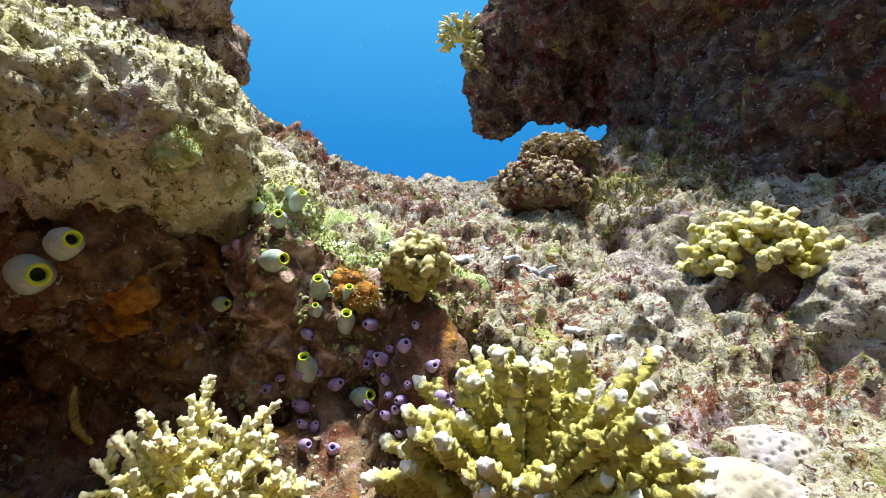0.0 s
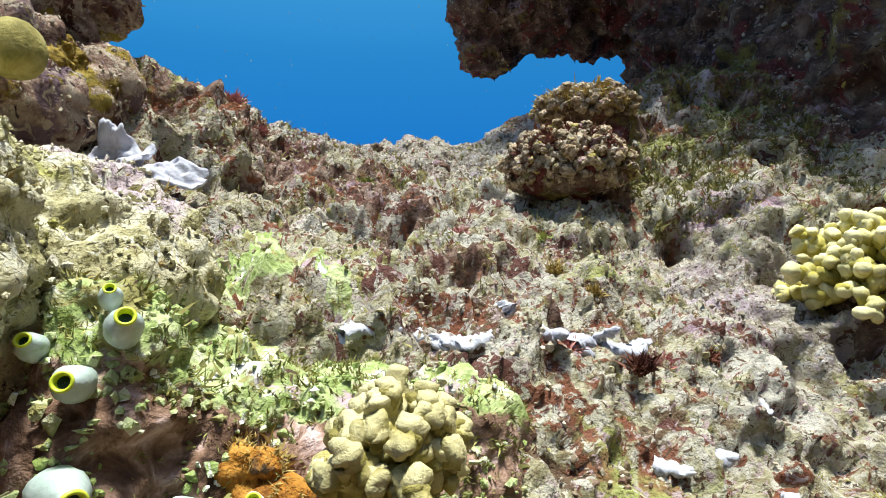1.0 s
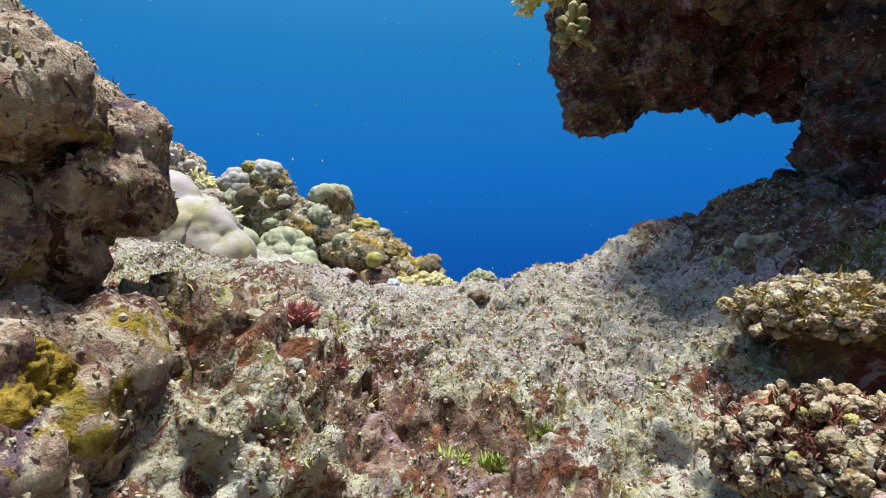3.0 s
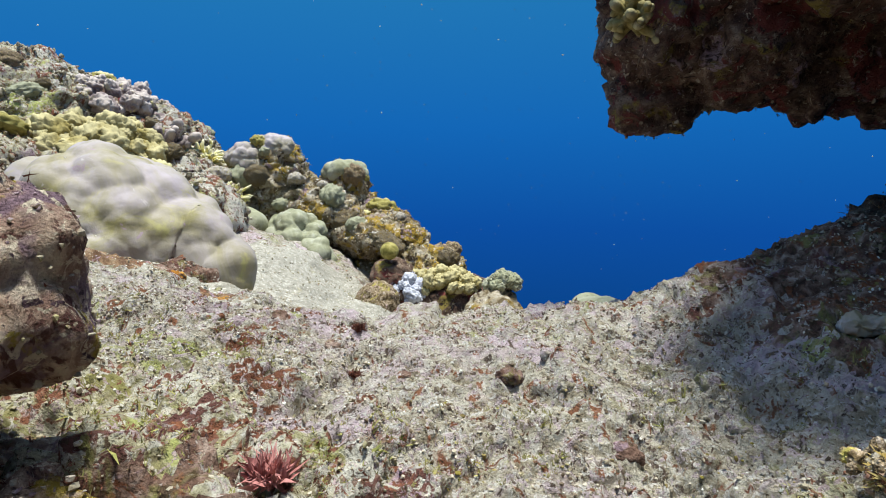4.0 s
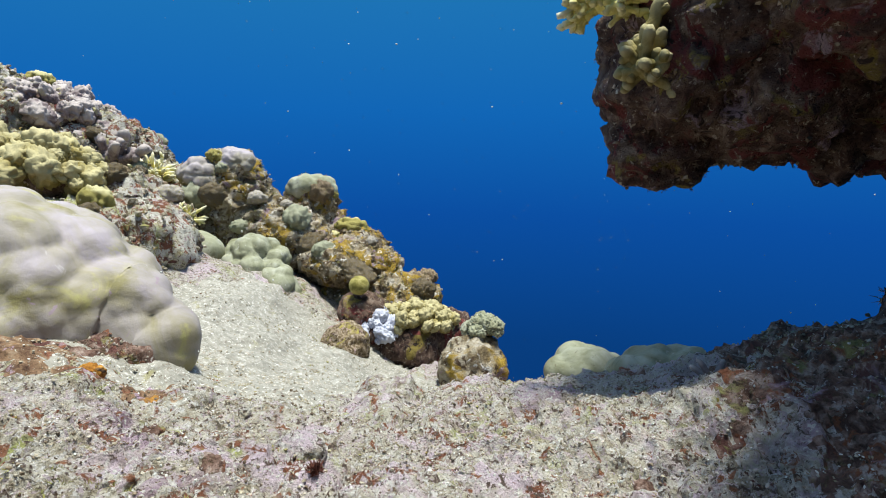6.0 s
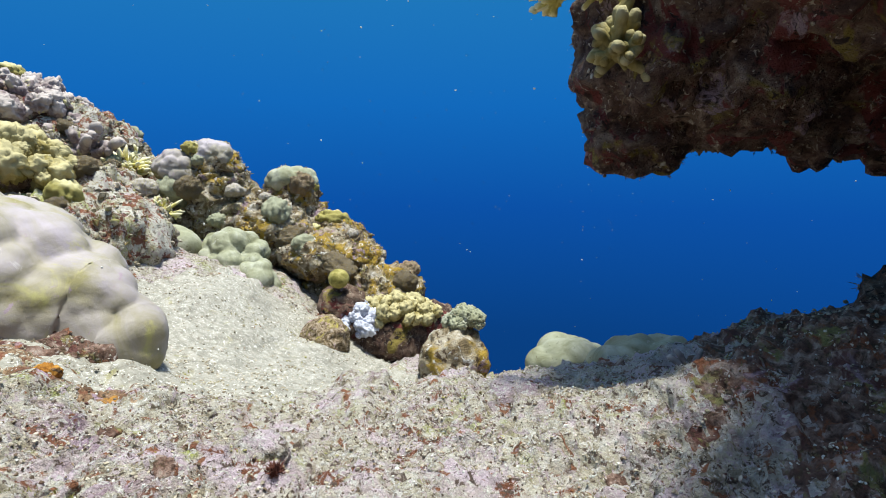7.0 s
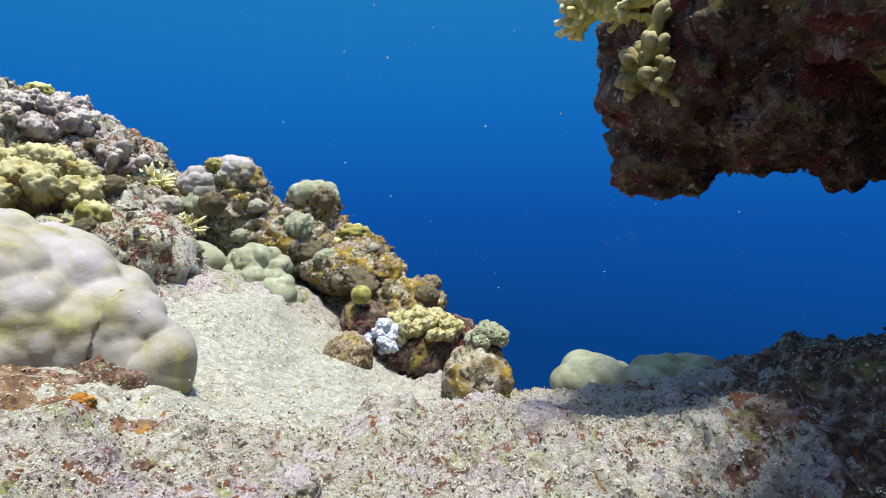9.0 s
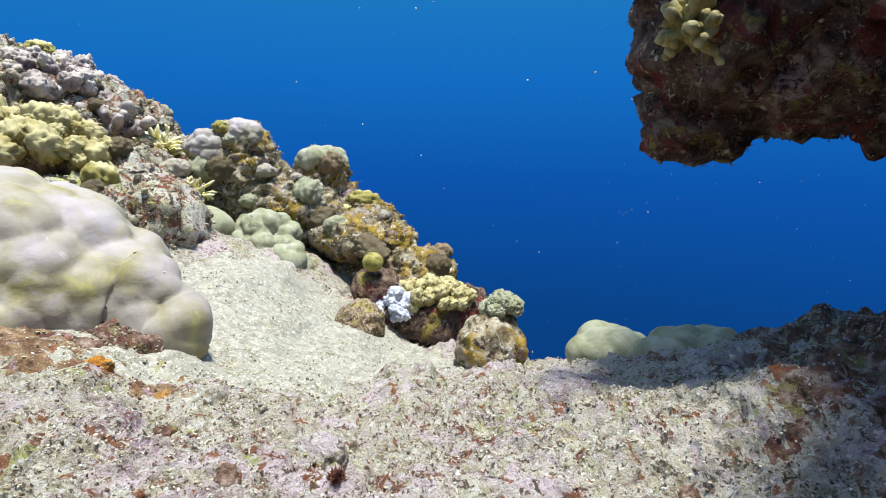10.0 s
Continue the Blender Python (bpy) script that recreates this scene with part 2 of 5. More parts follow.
M_STAG = reef_mat("staghorn_coral_skin", ((0.35, (0.29, 0.25, 0.05)), (0.5, (0.45, 0.40, 0.11)), (0.65, (0.58, 0.53, 0.22))), 40, (), 0.7, ((500, 0.8, 0.0018),), tip=((0.80, 0.82, 0.78), 0.88, 1.02))
M_FINGER = reef_mat("finger_coral_skin", ((0.35, (0.16, 0.14, 0.03)), (0.5, (0.29, 0.25, 0.07)), (0.65, (0.42, 0.37, 0.14))), 60, (), 0.75, ((420, 0.8, 0.0018),), tip=((0.56, 0.51, 0.28), 0.60, 1.02), vary=0.2)
M_OCHRE = reef_mat("ochre_knob_coral_skin", ((0.35, (0.14, 0.11, 0.03)), (0.5, (0.25, 0.205, 0.07)), (0.65, (0.33, 0.28, 0.12))), 30, (), 0.8, ((160, 0.7, 0.004),), tip=((0.42, 0.37, 0.20), 0.55, 1.02), vary=0.25)
M_RIGHTCORAL = reef_mat("cauliflower_coral_skin", ((0.35, (0.22, 0.18, 0.03)), (0.5, (0.38, 0.33, 0.06)), (0.65, (0.50, 0.45, 0.13))), 50, (), 0.75, ((420, 0.6, 0.0014),), tip=((0.70, 0.65, 0.36), 0.65, 1.02), vary=0.25)
M_SOFT = reef_mat("pale_soft_coral_skin", ((0.35, (0.42, 0.36, 0.08)), (0.5, (0.56, 0.50, 0.16)), (0.65, (0.66, 0.60, 0.26))), 40, (), 0.7, ((600, 0.5, 0.001),), tip=((0.76, 0.72, 0.5), 0.5, 1.0), vary=0.1)
M_PURPLE = reef_mat("mauve_coral_skin", ((0.35, (0.12, 0.09, 0.09)), (0.5, (0.24, 0.19, 0.19)), (0.65, (0.34, 0.29, 0.27))), 50, (((0.42, 0.38, 0.16), 20, 0.56, 0.66),), 0.8, ((200, 0.6, 0.004),), tip=((0.46, 0.40, 0.37), 0.6, 1.0), vary=0.2)
M_BLEACH = reef_mat("bleached_coral_skin", ((0.35, (0.34, 0.35, 0.43)), (0.6, (0.52, 0.54, 0.62))), 26, (((0.44, 0.40, 0.48), 40, 0.58, 0.72), ((0.36, 0.30, 0.20), 70, 0.64, 0.72)), 0.7, ((140, 0.5, 0.004), (500, 0.4, 0.001)))
M_SQUIRT = reef_mat("sea_squirt_skin", ((0.35, (0.34, 0.43, 0.40)), (0.6, (0.50, 0.59, 0.58))), 90, (((0.30, 0.44, 0.26), 160, 0.56, 0.66),), 0.4, ((500, 0.3, 0.001),), gloss=0.5)
M_RIM = reef_mat("yellow_green_rim_skin", ((0.35, (0.48, 0.60, 0.03)), (0.6, (0.62, 0.72, 0.06))), 90, (), 0.4, (), gloss=0.5)
M_DARKHOLE = reef_mat("siphon_lining", ((0.35, (0.01, 0.02, 0.02)), (0.6, (0.02, 0.05, 0.05))), 90, (), 0.5, ())
M_VIOLET = reef_mat("violet_squirt_skin", ((0.35, (0.30, 0.20, 0.48)), (0.6, (0.48, 0.36, 0.66))), 90, (), 0.45, ((500, 0.3, 0.001),), gloss=0.5, vary=0.2)
M_ORANGE = reef_mat("orange_sponge_skin", ((0.35, (0.16, 0.055, 0.012)), (0.5, (0.38, 0.16, 0.02)), (0.65, (0.56, 0.30, 0.06))), 60, ((UMBER, 50, 0.55, 0.64),), 0.8, ((120, 0.9, 0.006), (400, 0.7, 0.002)))
M_YELLOW = reef_mat("yellow_sponge_skin", ((0.35, (0.12, 0.07, 0.010)), (0.5, (0.27, 0.18, 0.02)), (0.65, (0.40, 0.30, 0.07))), 60, ((UMBER, 70, 0.57, 0.66), ((0.36, 0.24, 0.30), 30, 0.6, 0.7)), 0.8, ((120, 0.9, 0.006), (400, 0.7, 0.002)))
M_RED = reef_mat("red_sponge_skin", ((0.35, (0.36, 0.06, 0.03)), (0.6, (0.55, 0.13, 0.08))), 60, (), 0.8, ((300, 0.7, 0.002),))
M_PINK = reef_mat("pink_coralline_crust", ((0.35, (0.24, 0.17, 0.19)), (0.5, (0.38, 0.29, 0.33)), (0.65, (0.48, 0.40, 0.43))), 60, (((0.3, 0.14, 0.1), 30, 0.58, 0.66), ((0.46, 0.42, 0.32), 60, 0.46, 0.58), (UMBER, 140, 0.58, 0.64), (OLIVE, 24, 0.54, 0.64)), 0.85, ((90, 0.7, 0.006), (300, 0.6, 0.002)))
M_LIME = reef_mat("lime_green_crust", ((0.35, (0.20, 0.27, 0.07)), (0.46, (0.30, 0.38, 0.14)), (0.56, (0.44, 0.50, 0.26)), (0.68, (0.60, 0.60, 0.48))), 70, ((OLIVE, 40, 0.55, 0.64), (WHITE, 50, 0.58, 0.66), (MAUVE, 18, 0.58, 0.66), (UMBER, 90, 0.60, 0.66)), 0.85, ((70, 0.7, 0.008), (260, 0.6, 0.002)), second=((0.32, (0.05, 0.028, 0.02)), (0.44, (0.15, 0.085, 0.055)), (0.54, (0.30, 0.19, 0.14)), (0.64, (0.54, 0.40, 0.38)), (0.74, (0.64, 0.54, 0.50))))
M_DARKCRUMB = reef_mat("dark_crumbs_skin", ((0.3, (0.06, 0.045, 0.035)), (0.5, (0.2, 0.15, 0.1)), (0.7, (0.38, 0.31, 0.22))), 30, ((WINE, 20, 0.56, 0.66), ((0.34, 0.28, 0.06), 14, 0.56, 0.68)), 0.9, ((300, 0.6, 0.002),), vary=0.4)
M_TOWER = reef_mat("ochre_tower_rock", ((0.3, (0.07, 0.05, 0.03)), (0.44, (0.24, 0.18, 0.10)), (0.56, (0.44, 0.38, 0.28)), (0.70, (0.64, 0.58, 0.50))), 30,
                   (((0.38, 0.25, 0.04), 10, 0.50, 0.60), ((0.34, 0.24, 0.28), 16, 0.58, 0.66), (UMBER, 50, 0.56, 0.62), ((0.74, 0.72, 0.68), 60, 0.60, 0.66)), 0.88, ((40, 0.8, 0.016), (120, 1.0, 0.008), (320, 0.8, 0.004)))
M_TURF = reef_mat("olive_turf_blades", ((0.35, (0.16, 0.17, 0.05)), (0.6, (0.36, 0.33, 0.12))), 30, (), 0.9, (), vary=0.45)
M_YELLOWTURF = reef_mat("ochre_turf_blades", ((0.35, (0.24, 0.16, 0.04)), (0.6, (0.46, 0.36, 0.14))), 30, (), 0.9, (), vary=0.4)
M_REDTURF = reef_mat("rusty_algae_blades", ((0.35, (0.10, 0.035, 0.025)), (0.6, (0.22, 0.085, 0.055))), 30, (), 0.9, (), vary=0.4)
M_CRUMB = reef_mat("reef_crumbs_skin", ((0.3, (0.16, 0.12, 0.08)), (0.45, (0.32, 0.28, 0.20)), (0.6, (0.50, 0.45, 0.37)), (0.75, (0.38, 0.26, 0.27))), 60, ((RUST, 18, 0.6, 0.68), (OLIVE, 14, 0.56, 0.68)), 0.9, ((300, 0.6, 0.002),), vary=0.3)


M_FLECK = reef_mat("drifting_fleck_skin", ((0.35, (0.58, 0.58, 0.52)), (0.6, (0.76, 0.76, 0.70))), 60, (), 0.8, ())


# ---- building ----
def mesh_of(name, verts, faces, material, growth=None, smooth=True):
    me = bpy.data.meshes.new(name)
    me.from_pydata([tuple(v) for v in verts] if not isinstance(verts, np.ndarray) else verts.tolist(), [], faces if isinstance(faces, list) else faces.tolist())
    me.materials.append(material)
    if smooth:
        me.polygons.foreach_set("use_smooth", [True] * len(me.polygons))
    if growth is not None:
        a = me.attributes.new("growth", "FLOAT", "POINT")
        a.data.foreach_set("value", np.asarray(growth, dtype=np.float32))
    me.update()
    return me


def part(name, me, parent, label="", at=(0, 0, 0)):
    ob = new(name, me)
    ob.parent = parent
    ob.location = at
    if label:
        tagged(ob, label)
    return ob


def thing(name, me, at, label, category, group="", kind=""):
    ob = new(name, me)
    ob.location = at
    return tagged(ob, label, category, group, kind)


def ball(subdiv):
    bm = bmesh.new()
    bmesh.ops.create_icosphere(bm, subdivisions=subdiv, radius=1.0)
    v = np.array([p.co[:] for p in bm.verts])
    f = [[q.index for q in p.verts] for p in bm.faces]
    bm.free()
    return v, f


BALLS = {k: ball(k) for k in (1, 2, 3, 4, 5, 6)}


def normals_of(v, f):
    me = bpy.data.meshes.new("scratch")
    me.from_pydata(v.tolist(), [], f if isinstance(f, list) else f.tolist())
    n = np.empty(len(v) * 3, dtype=np.float32)
    me.vertex_normals.foreach_get("vector", n)
    bpy.data.meshes.remove(me)
    return n.reshape(-1, 3)


def blend_blobs(blobs, voxel):
    """One closed skin round overlapping ellipsoids (centre, radii, turn about z in degrees)."""
    vs, fs, base = [], [], 0
    for c, r, *turn in blobs:
        v, f = BALLS[4]
        a = radians(turn[0]) if turn else 0
        w = v * np.array(r)
        w = np.stack([w[:, 0] * math.cos(a) - w[:, 1] * math.sin(a), w[:, 0] * math.sin(a) + w[:, 1] * math.cos(a), w[:, 2]], 1) + np.array(c)
        vs.append(w)
        fs += [[i + base for i in q] for q in f]
        base += len(v)
    me = bpy.data.meshes.new("scratch")
    me.from_pydata(np.concatenate(vs).tolist(), [], fs)
    ob = new("scratch", me)
    mod = ob.modifiers.new("skin", "REMESH")
    mod.mode, mod.voxel_size = "VOXEL", voxel
    sm = ob.modifiers.new("ease", "SMOOTH")
    sm.factor, sm.iterations = 0.5, 8
    got = bpy.data.meshes.new_from_object(ob.evaluated_get(bpy.context.evaluated_depsgraph_get()))
    v = np.empty(len(got.vertices) * 3)
    got.vertices.foreach_get("co", v)
    f = [list(p.vertices) for p in got.polygons]
    bpy.data.objects.remove(ob)
    bpy.data.meshes.remove(me)
    bpy.data.meshes.remove(got)
    return v.reshape(-1, 3), f


def roughen(v, f, layers, seed=0):
    """Push a skin in and out by layers of (kind, scale, depth): fbm, ridge, knob (rounded cells) or pit."""
    n = normals_of(v, f)
    d = 0
    for s, (kind, scale, depth) in enumerate(layers):
        if kind == "knob":
            d = d + depth * (1 - np.minimum(cells(v, scale, seed + s), 1.0) ** 2 * 1.6)
        elif kind == "pit":
            d = d - depth * np.clip((0.42 - cells(v, scale, seed + s)) / 0.3, 0, 1)
        else:
            d = d + depth * fbm(v, scale, 4, 0.5, seed + s, kind == "ridge")
    return v + n * np.asarray(d)[:, None]


def tube(points, radii, sides=8, rough=0.0, seed=0, nubs=0, nub=(0.004, 0.0026)):
    """A tapering round-ended tube along points, with small forward-leaning nubs. Returns verts, faces, place along it (0 to 1)."""
    pts = np.asarray(points, dtype=float)
    rad = np.asarray(radii, dtype=float)
    rng = np.random.RandomState(seed)
    t = np.gradient(pts, axis=0)
    t /= np.linalg.norm(t, axis=1)[:, None]
    up = np.array((0.31, 0.9, 0.2))
    u = np.cross(t, up)
    u /= np.linalg.norm(u, axis=1)[:, None] + 1e-9
    w = np.cross(t, u)
    a = np.arange(sides) / sides * 2 * math.pi
    k = len(pts)
    ring = np.cos(a)[None, :, None] * u[:, None, :] + np.sin(a)[None, :, None] * w[:, None, :]
    r = rad[:, None] * (1 + rough * rng.uniform(-1, 1, (k, sides)))
    lift = np.zeros((k, sides))
    if nubs:
        long = np.concatenate([[0], np.cumsum(np.linalg.norm(np.diff(pts, axis=0), axis=1))])
        for s0, a0, h in zip(rng.uniform(0.05, 1.0, nubs) * long[-1], rng.uniform(0, 2 * math.pi, nubs), rng.uniform(0.6, 1.3, nubs) * nub[0]):
            da = (a[None, :] - a0 + math.pi) % (2 * math.pi) - math.pi
            lift = np.maximum(lift, min(1.0, 8 * (1.02 - s0 / long[-1]) + 0.2) * h * np.exp(-((long[:, None] - s0) ** 2 + (rad[:, None] * da) ** 2) / nub[1] ** 2))
    v = (pts[:, None, :] + ring * (r + lift)[:, :, None] + t[:, None, :] * (lift * 0.8)[:, :, None]).reshape(-1, 3)
    f = [[i * sides + j, i * sides + (j + 1) % sides, (i + 1) * sides + (j + 1) % sides, (i + 1) * sides + j] for i in range(k - 1) for j in range(sides)]
    g = np.clip(np.repeat(np.linspace(0, 1, k), sides) + 0.05 * (lift / nub[0]).ravel(), 0, 1)
    v = np.concatenate([v, (pts[-1] + t[-1] * rad[-1] * 0.2)[None]])
    f += [[(k - 1) * sides + j, (k - 1) * sides + (j + 1) % sides, k * sides] for j in range(sides)]
    return v, f, np.append(g, 1.0)


def joined(bits):
    vs, fs, gs, base = [], [], [], 0
    for v, f, g in bits:
        vs.append(v)
        fs += [[i + base for i in q] for q in f]
        gs.append(g)
        base += len(v)
    return np.concatenate(vs), fs, np.concatenate(gs)


def limb(start, way, length, r0, r1, rng, sag=0.15, rough=0.14, step=0.004, sides=8, nubs=0, nub=(0.004, 0.0026)):
    k = max(6, int(length / step))
    way = np.asarray(way, dtype=float)
    way /= np.linalg.norm(way)
    bend = rng.normal(0, sag, 3)
    s = np.linspace(0, 1, k)
    pts = np.asarray(start) + way * (s * length)[:, None] + bend * (s ** 2 * length)[:, None]
    rad = r0 + (r1 - r0) * s
    left = np.clip((1 - s) * length / max(r1, 1e-5), 0.03, 1)
    rad *= np.sqrt(1 - (1 - left) ** 2)
    return tube(pts, rad, sides, rough, rng.randint(1 << 30), nubs, nub), pts


def branch(rng, start, way, length, r0, twigs, twig_len, rough=0.16, step=0.004, sides=8, low=0.35):
    """A broken piece: a main limb with short side limbs."""
    (bit, pts) = limb(start, way, length, r0, r0 * 0.72, rng, 0.14, rough, step, sides)
    bits = [bit]
    for q in range(twigs):
        s = rng.uniform(low, 0.92)
        side = np.asarray(way) / np.linalg.norm(way) * rng.uniform(0.5, 1.1) + rng.normal(0, 0.65, 3)
        (b, _) = limb(pts[int(s * (len(pts) - 1))], side, twig_len * rng.uniform(0.6, 1.25), r0 * 0.72, r0 * 0.55, rng, 0.1, rough, step, sides)
        bits.append(b)
    return joined(bits)


def dome_ways(n, rng, low=0.05, spread=1.0):
    out = []
    for i in range(n):
        z = low + (1 - low) * (i + 0.5) / n
        a = i * 2.39996 + rng.uniform(-0.3, 0.3)
        h = math.sqrt(max(0, 1 - z * z)) * spread
        out.append(np.array((math.cos(a) * h, math.sin(a) * h, z)) + rng.normal(0, 0.07, 3))
    return out


def branching_coral(name, at, size, n, r0, twigs, twig_len, material, label, category, seed, low=0.05, flat=(1, 1, 1), core=0.25, rough=0.1, step=0.002, stem=0.0, sides=12, group="", twig_low=0.35, density=0.0, nub=(0.004, 0.0026), hold_mat=None, taper=0.72):
    """A colony: a hidden holdfast, one part for each branch that grows from it, and the twigs of each branch. density: nubs to a metre of branch."""
    rng = np.random.RandomState(seed)
    v, f = BALLS[4]
    hold = roughen(v * np.array((size * core * flat[0], size * core * flat[1], size * core * 0.9 + stem)) + np.array((0, 0, -stem * 0.5)), f, (("fbm", 30, size * 0.06),), seed)
    root = thing(name, None, at, label, category, group)
    part("holdfast", mesh_of("holdfast", hold, f, hold_mat or material, np.zeros(len(v))), root)
    for way in dome_ways(n, rng, low):
        way = way * np.array(flat)
        unit = way / np.linalg.norm(way)
        long = size * np.linalg.norm(way) * rng.uniform(0.86, 1.02) - size * core * 0.5
        r = r0 * rng.uniform(0.85, 1.15)
        bit, pts = limb(unit * size * core * 0.5, unit, long, r, r * taper, rng, 0.14, rough, step, sides, int(density * long), nub)
        stick = part("branch", mesh_of("branch", bit[0], bit[1], material, bit[2]), root)
        for q in range(twigs):
            s = rng.uniform(twig_low, 0.9)
            side = unit * rng.uniform(0.5, 1.1) + rng.normal(0, 0.6, 3)
            tl = twig_len * rng.uniform(0.6, 1.25)
            b, _ = limb(pts[int(s * (len(pts) - 1))], side, tl, r * 0.78, r * 0.8 * taper, rng, 0.1, rough, step, sides, int(density * tl), nub)
            part("twig", mesh_of("twig", b[0], b[1], material, s * 0.5 + 0.5 * b[2]), stick)
    return root


def knob_coral(name, at, radii, n, knob, material, label, category, seed, base_mat=None, low=-0.1, group="", shapes=3, tall=1.3):
    """A head of many rounded knobs on a rough core; each knob is a part, and alike knobs share a mesh."""
    rng = np.random.RandomState(seed)
    v, f = BALLS[4]
    R = np.array(radii)
    core = roughen(v * (R - knob * 0.5), f, (("fbm", 8 / max(radii), max(radii) * 0.06), ("ridge", 3 / knob / 10, knob * 0.2)), seed)
    root = thing(name, None, at, label, category, group)
    part("core", mesh_of("core", core, f, base_mat or material, np.zeros(len(v))), root)
    made = []
    for s in range(shapes):
        kv, kf = BALLS[4]
        kv = kv * np.array((1, 1, tall))
        g = np.clip((kv[:, 2] + tall) / (2 * tall), 0, 1)
        kv = roughen(kv, kf, (("fbm", 1.1, 0.55), ("knob", 2.6, 0.50), ("ridge", 3.5, 0.16), ("knob", 7.0, 0.16)), seed + s)
        made.append(mesh_of("knob", kv * knob, kf, material, g))
    for i, way in enumerate(dome_ways(n, rng, low)):
        ob = part("knob", made[rng.randint(shapes)], root)
        ob.matrix_basis = Matrix.Translation(Vector(way * R * rng.uniform(0.9, 1.03))) @ Vector(way / R).to_track_quat("Z", "Y").to_matrix().to_4x4() @ pose(0, 0, 0, 0, 0, rng.uniform(0, 360)) @ pose(0, 0, 0, rng.normal(0, 16), rng.normal(0, 16), 0) @ Matrix.Diagonal((*(rng.uniform(0.55, 1.3) * rng.uniform(0.75, 1.25, 3)), 1))
    return root


def lump(name, at, radii, layers, material, label, category, seed, subdiv=5, group="", turn=0):
    v, f = BALLS[subdiv]
    v = roughen(v * np.array(radii), f, layers, seed)
    ob = thing(name, mesh_of(name, v, f, material), at, label, category, group)
    ob.rotation_euler = (0, 0, radians(turn))
    return ob


def rock(name, blobs, voxel, layers, material, label, category, seed, kind=""):
    v, f = blend_blobs(blobs, voxel)
    v = roughen(v, f, layers, seed)
    c = np.array((*v.mean(0)[:2], v[:, 2].min()))
    return thing(name, mesh_of(name, v - c, f, material), c, label, category, "", kind)


def crumbs(points, normals, sizes, rng, material, name, lift=0.2):
    """Many small angular grains as one mesh."""
    v, f = BALLS[1]
    n = len(points)
    sizes = np.minimum(sizes, 1.7 * np.median(sizes))
    shape = v[None] * rng.uniform(0.45, 1.35, (n, len(v), 1)) * rng.uniform(0.5, 1.4, (n, 1, 3))
    out = points[:, None] + normals[:, None] * (sizes * lift)[:, None, None] + shape * sizes[:, None, None]
    faces = (np.array(f)[None] + (np.arange(n) * len(v))[:, None, None]).reshape(-1, 3)
    return mesh_of(name, out.reshape(-1, 3), faces, material, None, False)


def blades(points, normals, sizes, rng, material, name, each=5):
    """Small pointed turf blades, a few to a tuft, as one mesh."""
    p = np.repeat(points, each, 0)
    s = np.repeat(sizes, each)[:, None]
    way = np.repeat(normals, each, 0) + rng.normal(0, 0.55, (len(p), 3))
    way /= np.linalg.norm(way, axis=1)[:, None]
    side = np.cross(way, rng.normal(0, 1, (len(p), 3)))
    side /= np.linalg.norm(side, axis=1)[:, None]
    bend = rng.normal(0, 0.25, (len(p), 3)) * s
    root = p + rng.normal(0, 0.25, (len(p), 3)) * s - way * s * 0.15
    w = side * s * rng.uniform(0.07, 0.16, (len(p), 1))
    mid = root + way * s * 0.6
    verts = np.stack([root - w, root + w, mid + w * 0.8 + bend * 0.3, mid - w * 0.8 + bend * 0.3, root + way * s * 1.15 + bend], 1).reshape(-1, 3)
    k = np.arange(len(p)) * 5
    faces = [q for b in k.tolist() for q in ([b, b + 1, b + 2, b + 3], [b + 3, b + 2, b + 4])]
    return mesh_of(name, verts, faces, material, None, False)


def crust(ob, n, size, material, seed, up=-1.0):
    """Grains and growth on the skin of a rock, more than one could count."""
    rng = np.random.RandomState(seed)
    me = ob.data
    v = np.empty(len(me.vertices) * 3, dtype=np.float32)
    nn = np.empty(len(me.vertices) * 3, dtype=np.float32)
    me.vertices.foreach_get("co", v)
    me.vertex_normals.foreach_get("vector", nn)
    v, nn = v.reshape(-1, 3), nn.reshape(-1, 3)
    weight = np.clip(0.25 + fbm(v + seed, 0.5 / (size * 6), 3, 0.5, seed), 0.02, 1) * (nn[:, 2] > up)
    pick = rng.choice(len(v), n, True, weight / weight.sum())
    pts = v[pick] + rng.normal(0, size * 0.5, (n, 3))
    return tagged(part("crust", crumbs(pts, nn[pick], size * rng.lognormal(0, 0.4, n), rng, material, "crust"), ob), "small crumbly growth crusting the rock", "", "", "stuff")


def fuzz(ob, n, size, material, seed, up=-1.0, each=4):
    """Short turf on the skin of a rock."""
    rng = np.random.RandomState(seed)
    me = ob.data
    v = np.empty(len(me.vertices) * 3, dtype=np.float32)
    nn = np.empty(len(me.vertices) * 3, dtype=np.float32)
    me.vertices.foreach_get("co", v)
    me.vertex_normals.foreach_get("vector", nn)
    v, nn = v.reshape(-1, 3), nn.reshape(-1, 3)
    weight = np.clip(0.15 + fbm(v + seed, 0.5 / (size * 8), 3, 0.5, seed), 0.01, 1) * (nn[:, 2] > up)
    pick = rng.choice(len(v), n, True, weight / weight.sum())
    pts = v[pick] + rng.normal(0, size * 0.4, (n, 3))
    return tagged(part("turf", blades(pts, nn[pick], size * rng.lognormal(0, 0.4, n), rng, material, "turf", each), ob), "short algae turf growing on the rock", "", "", "stuff")


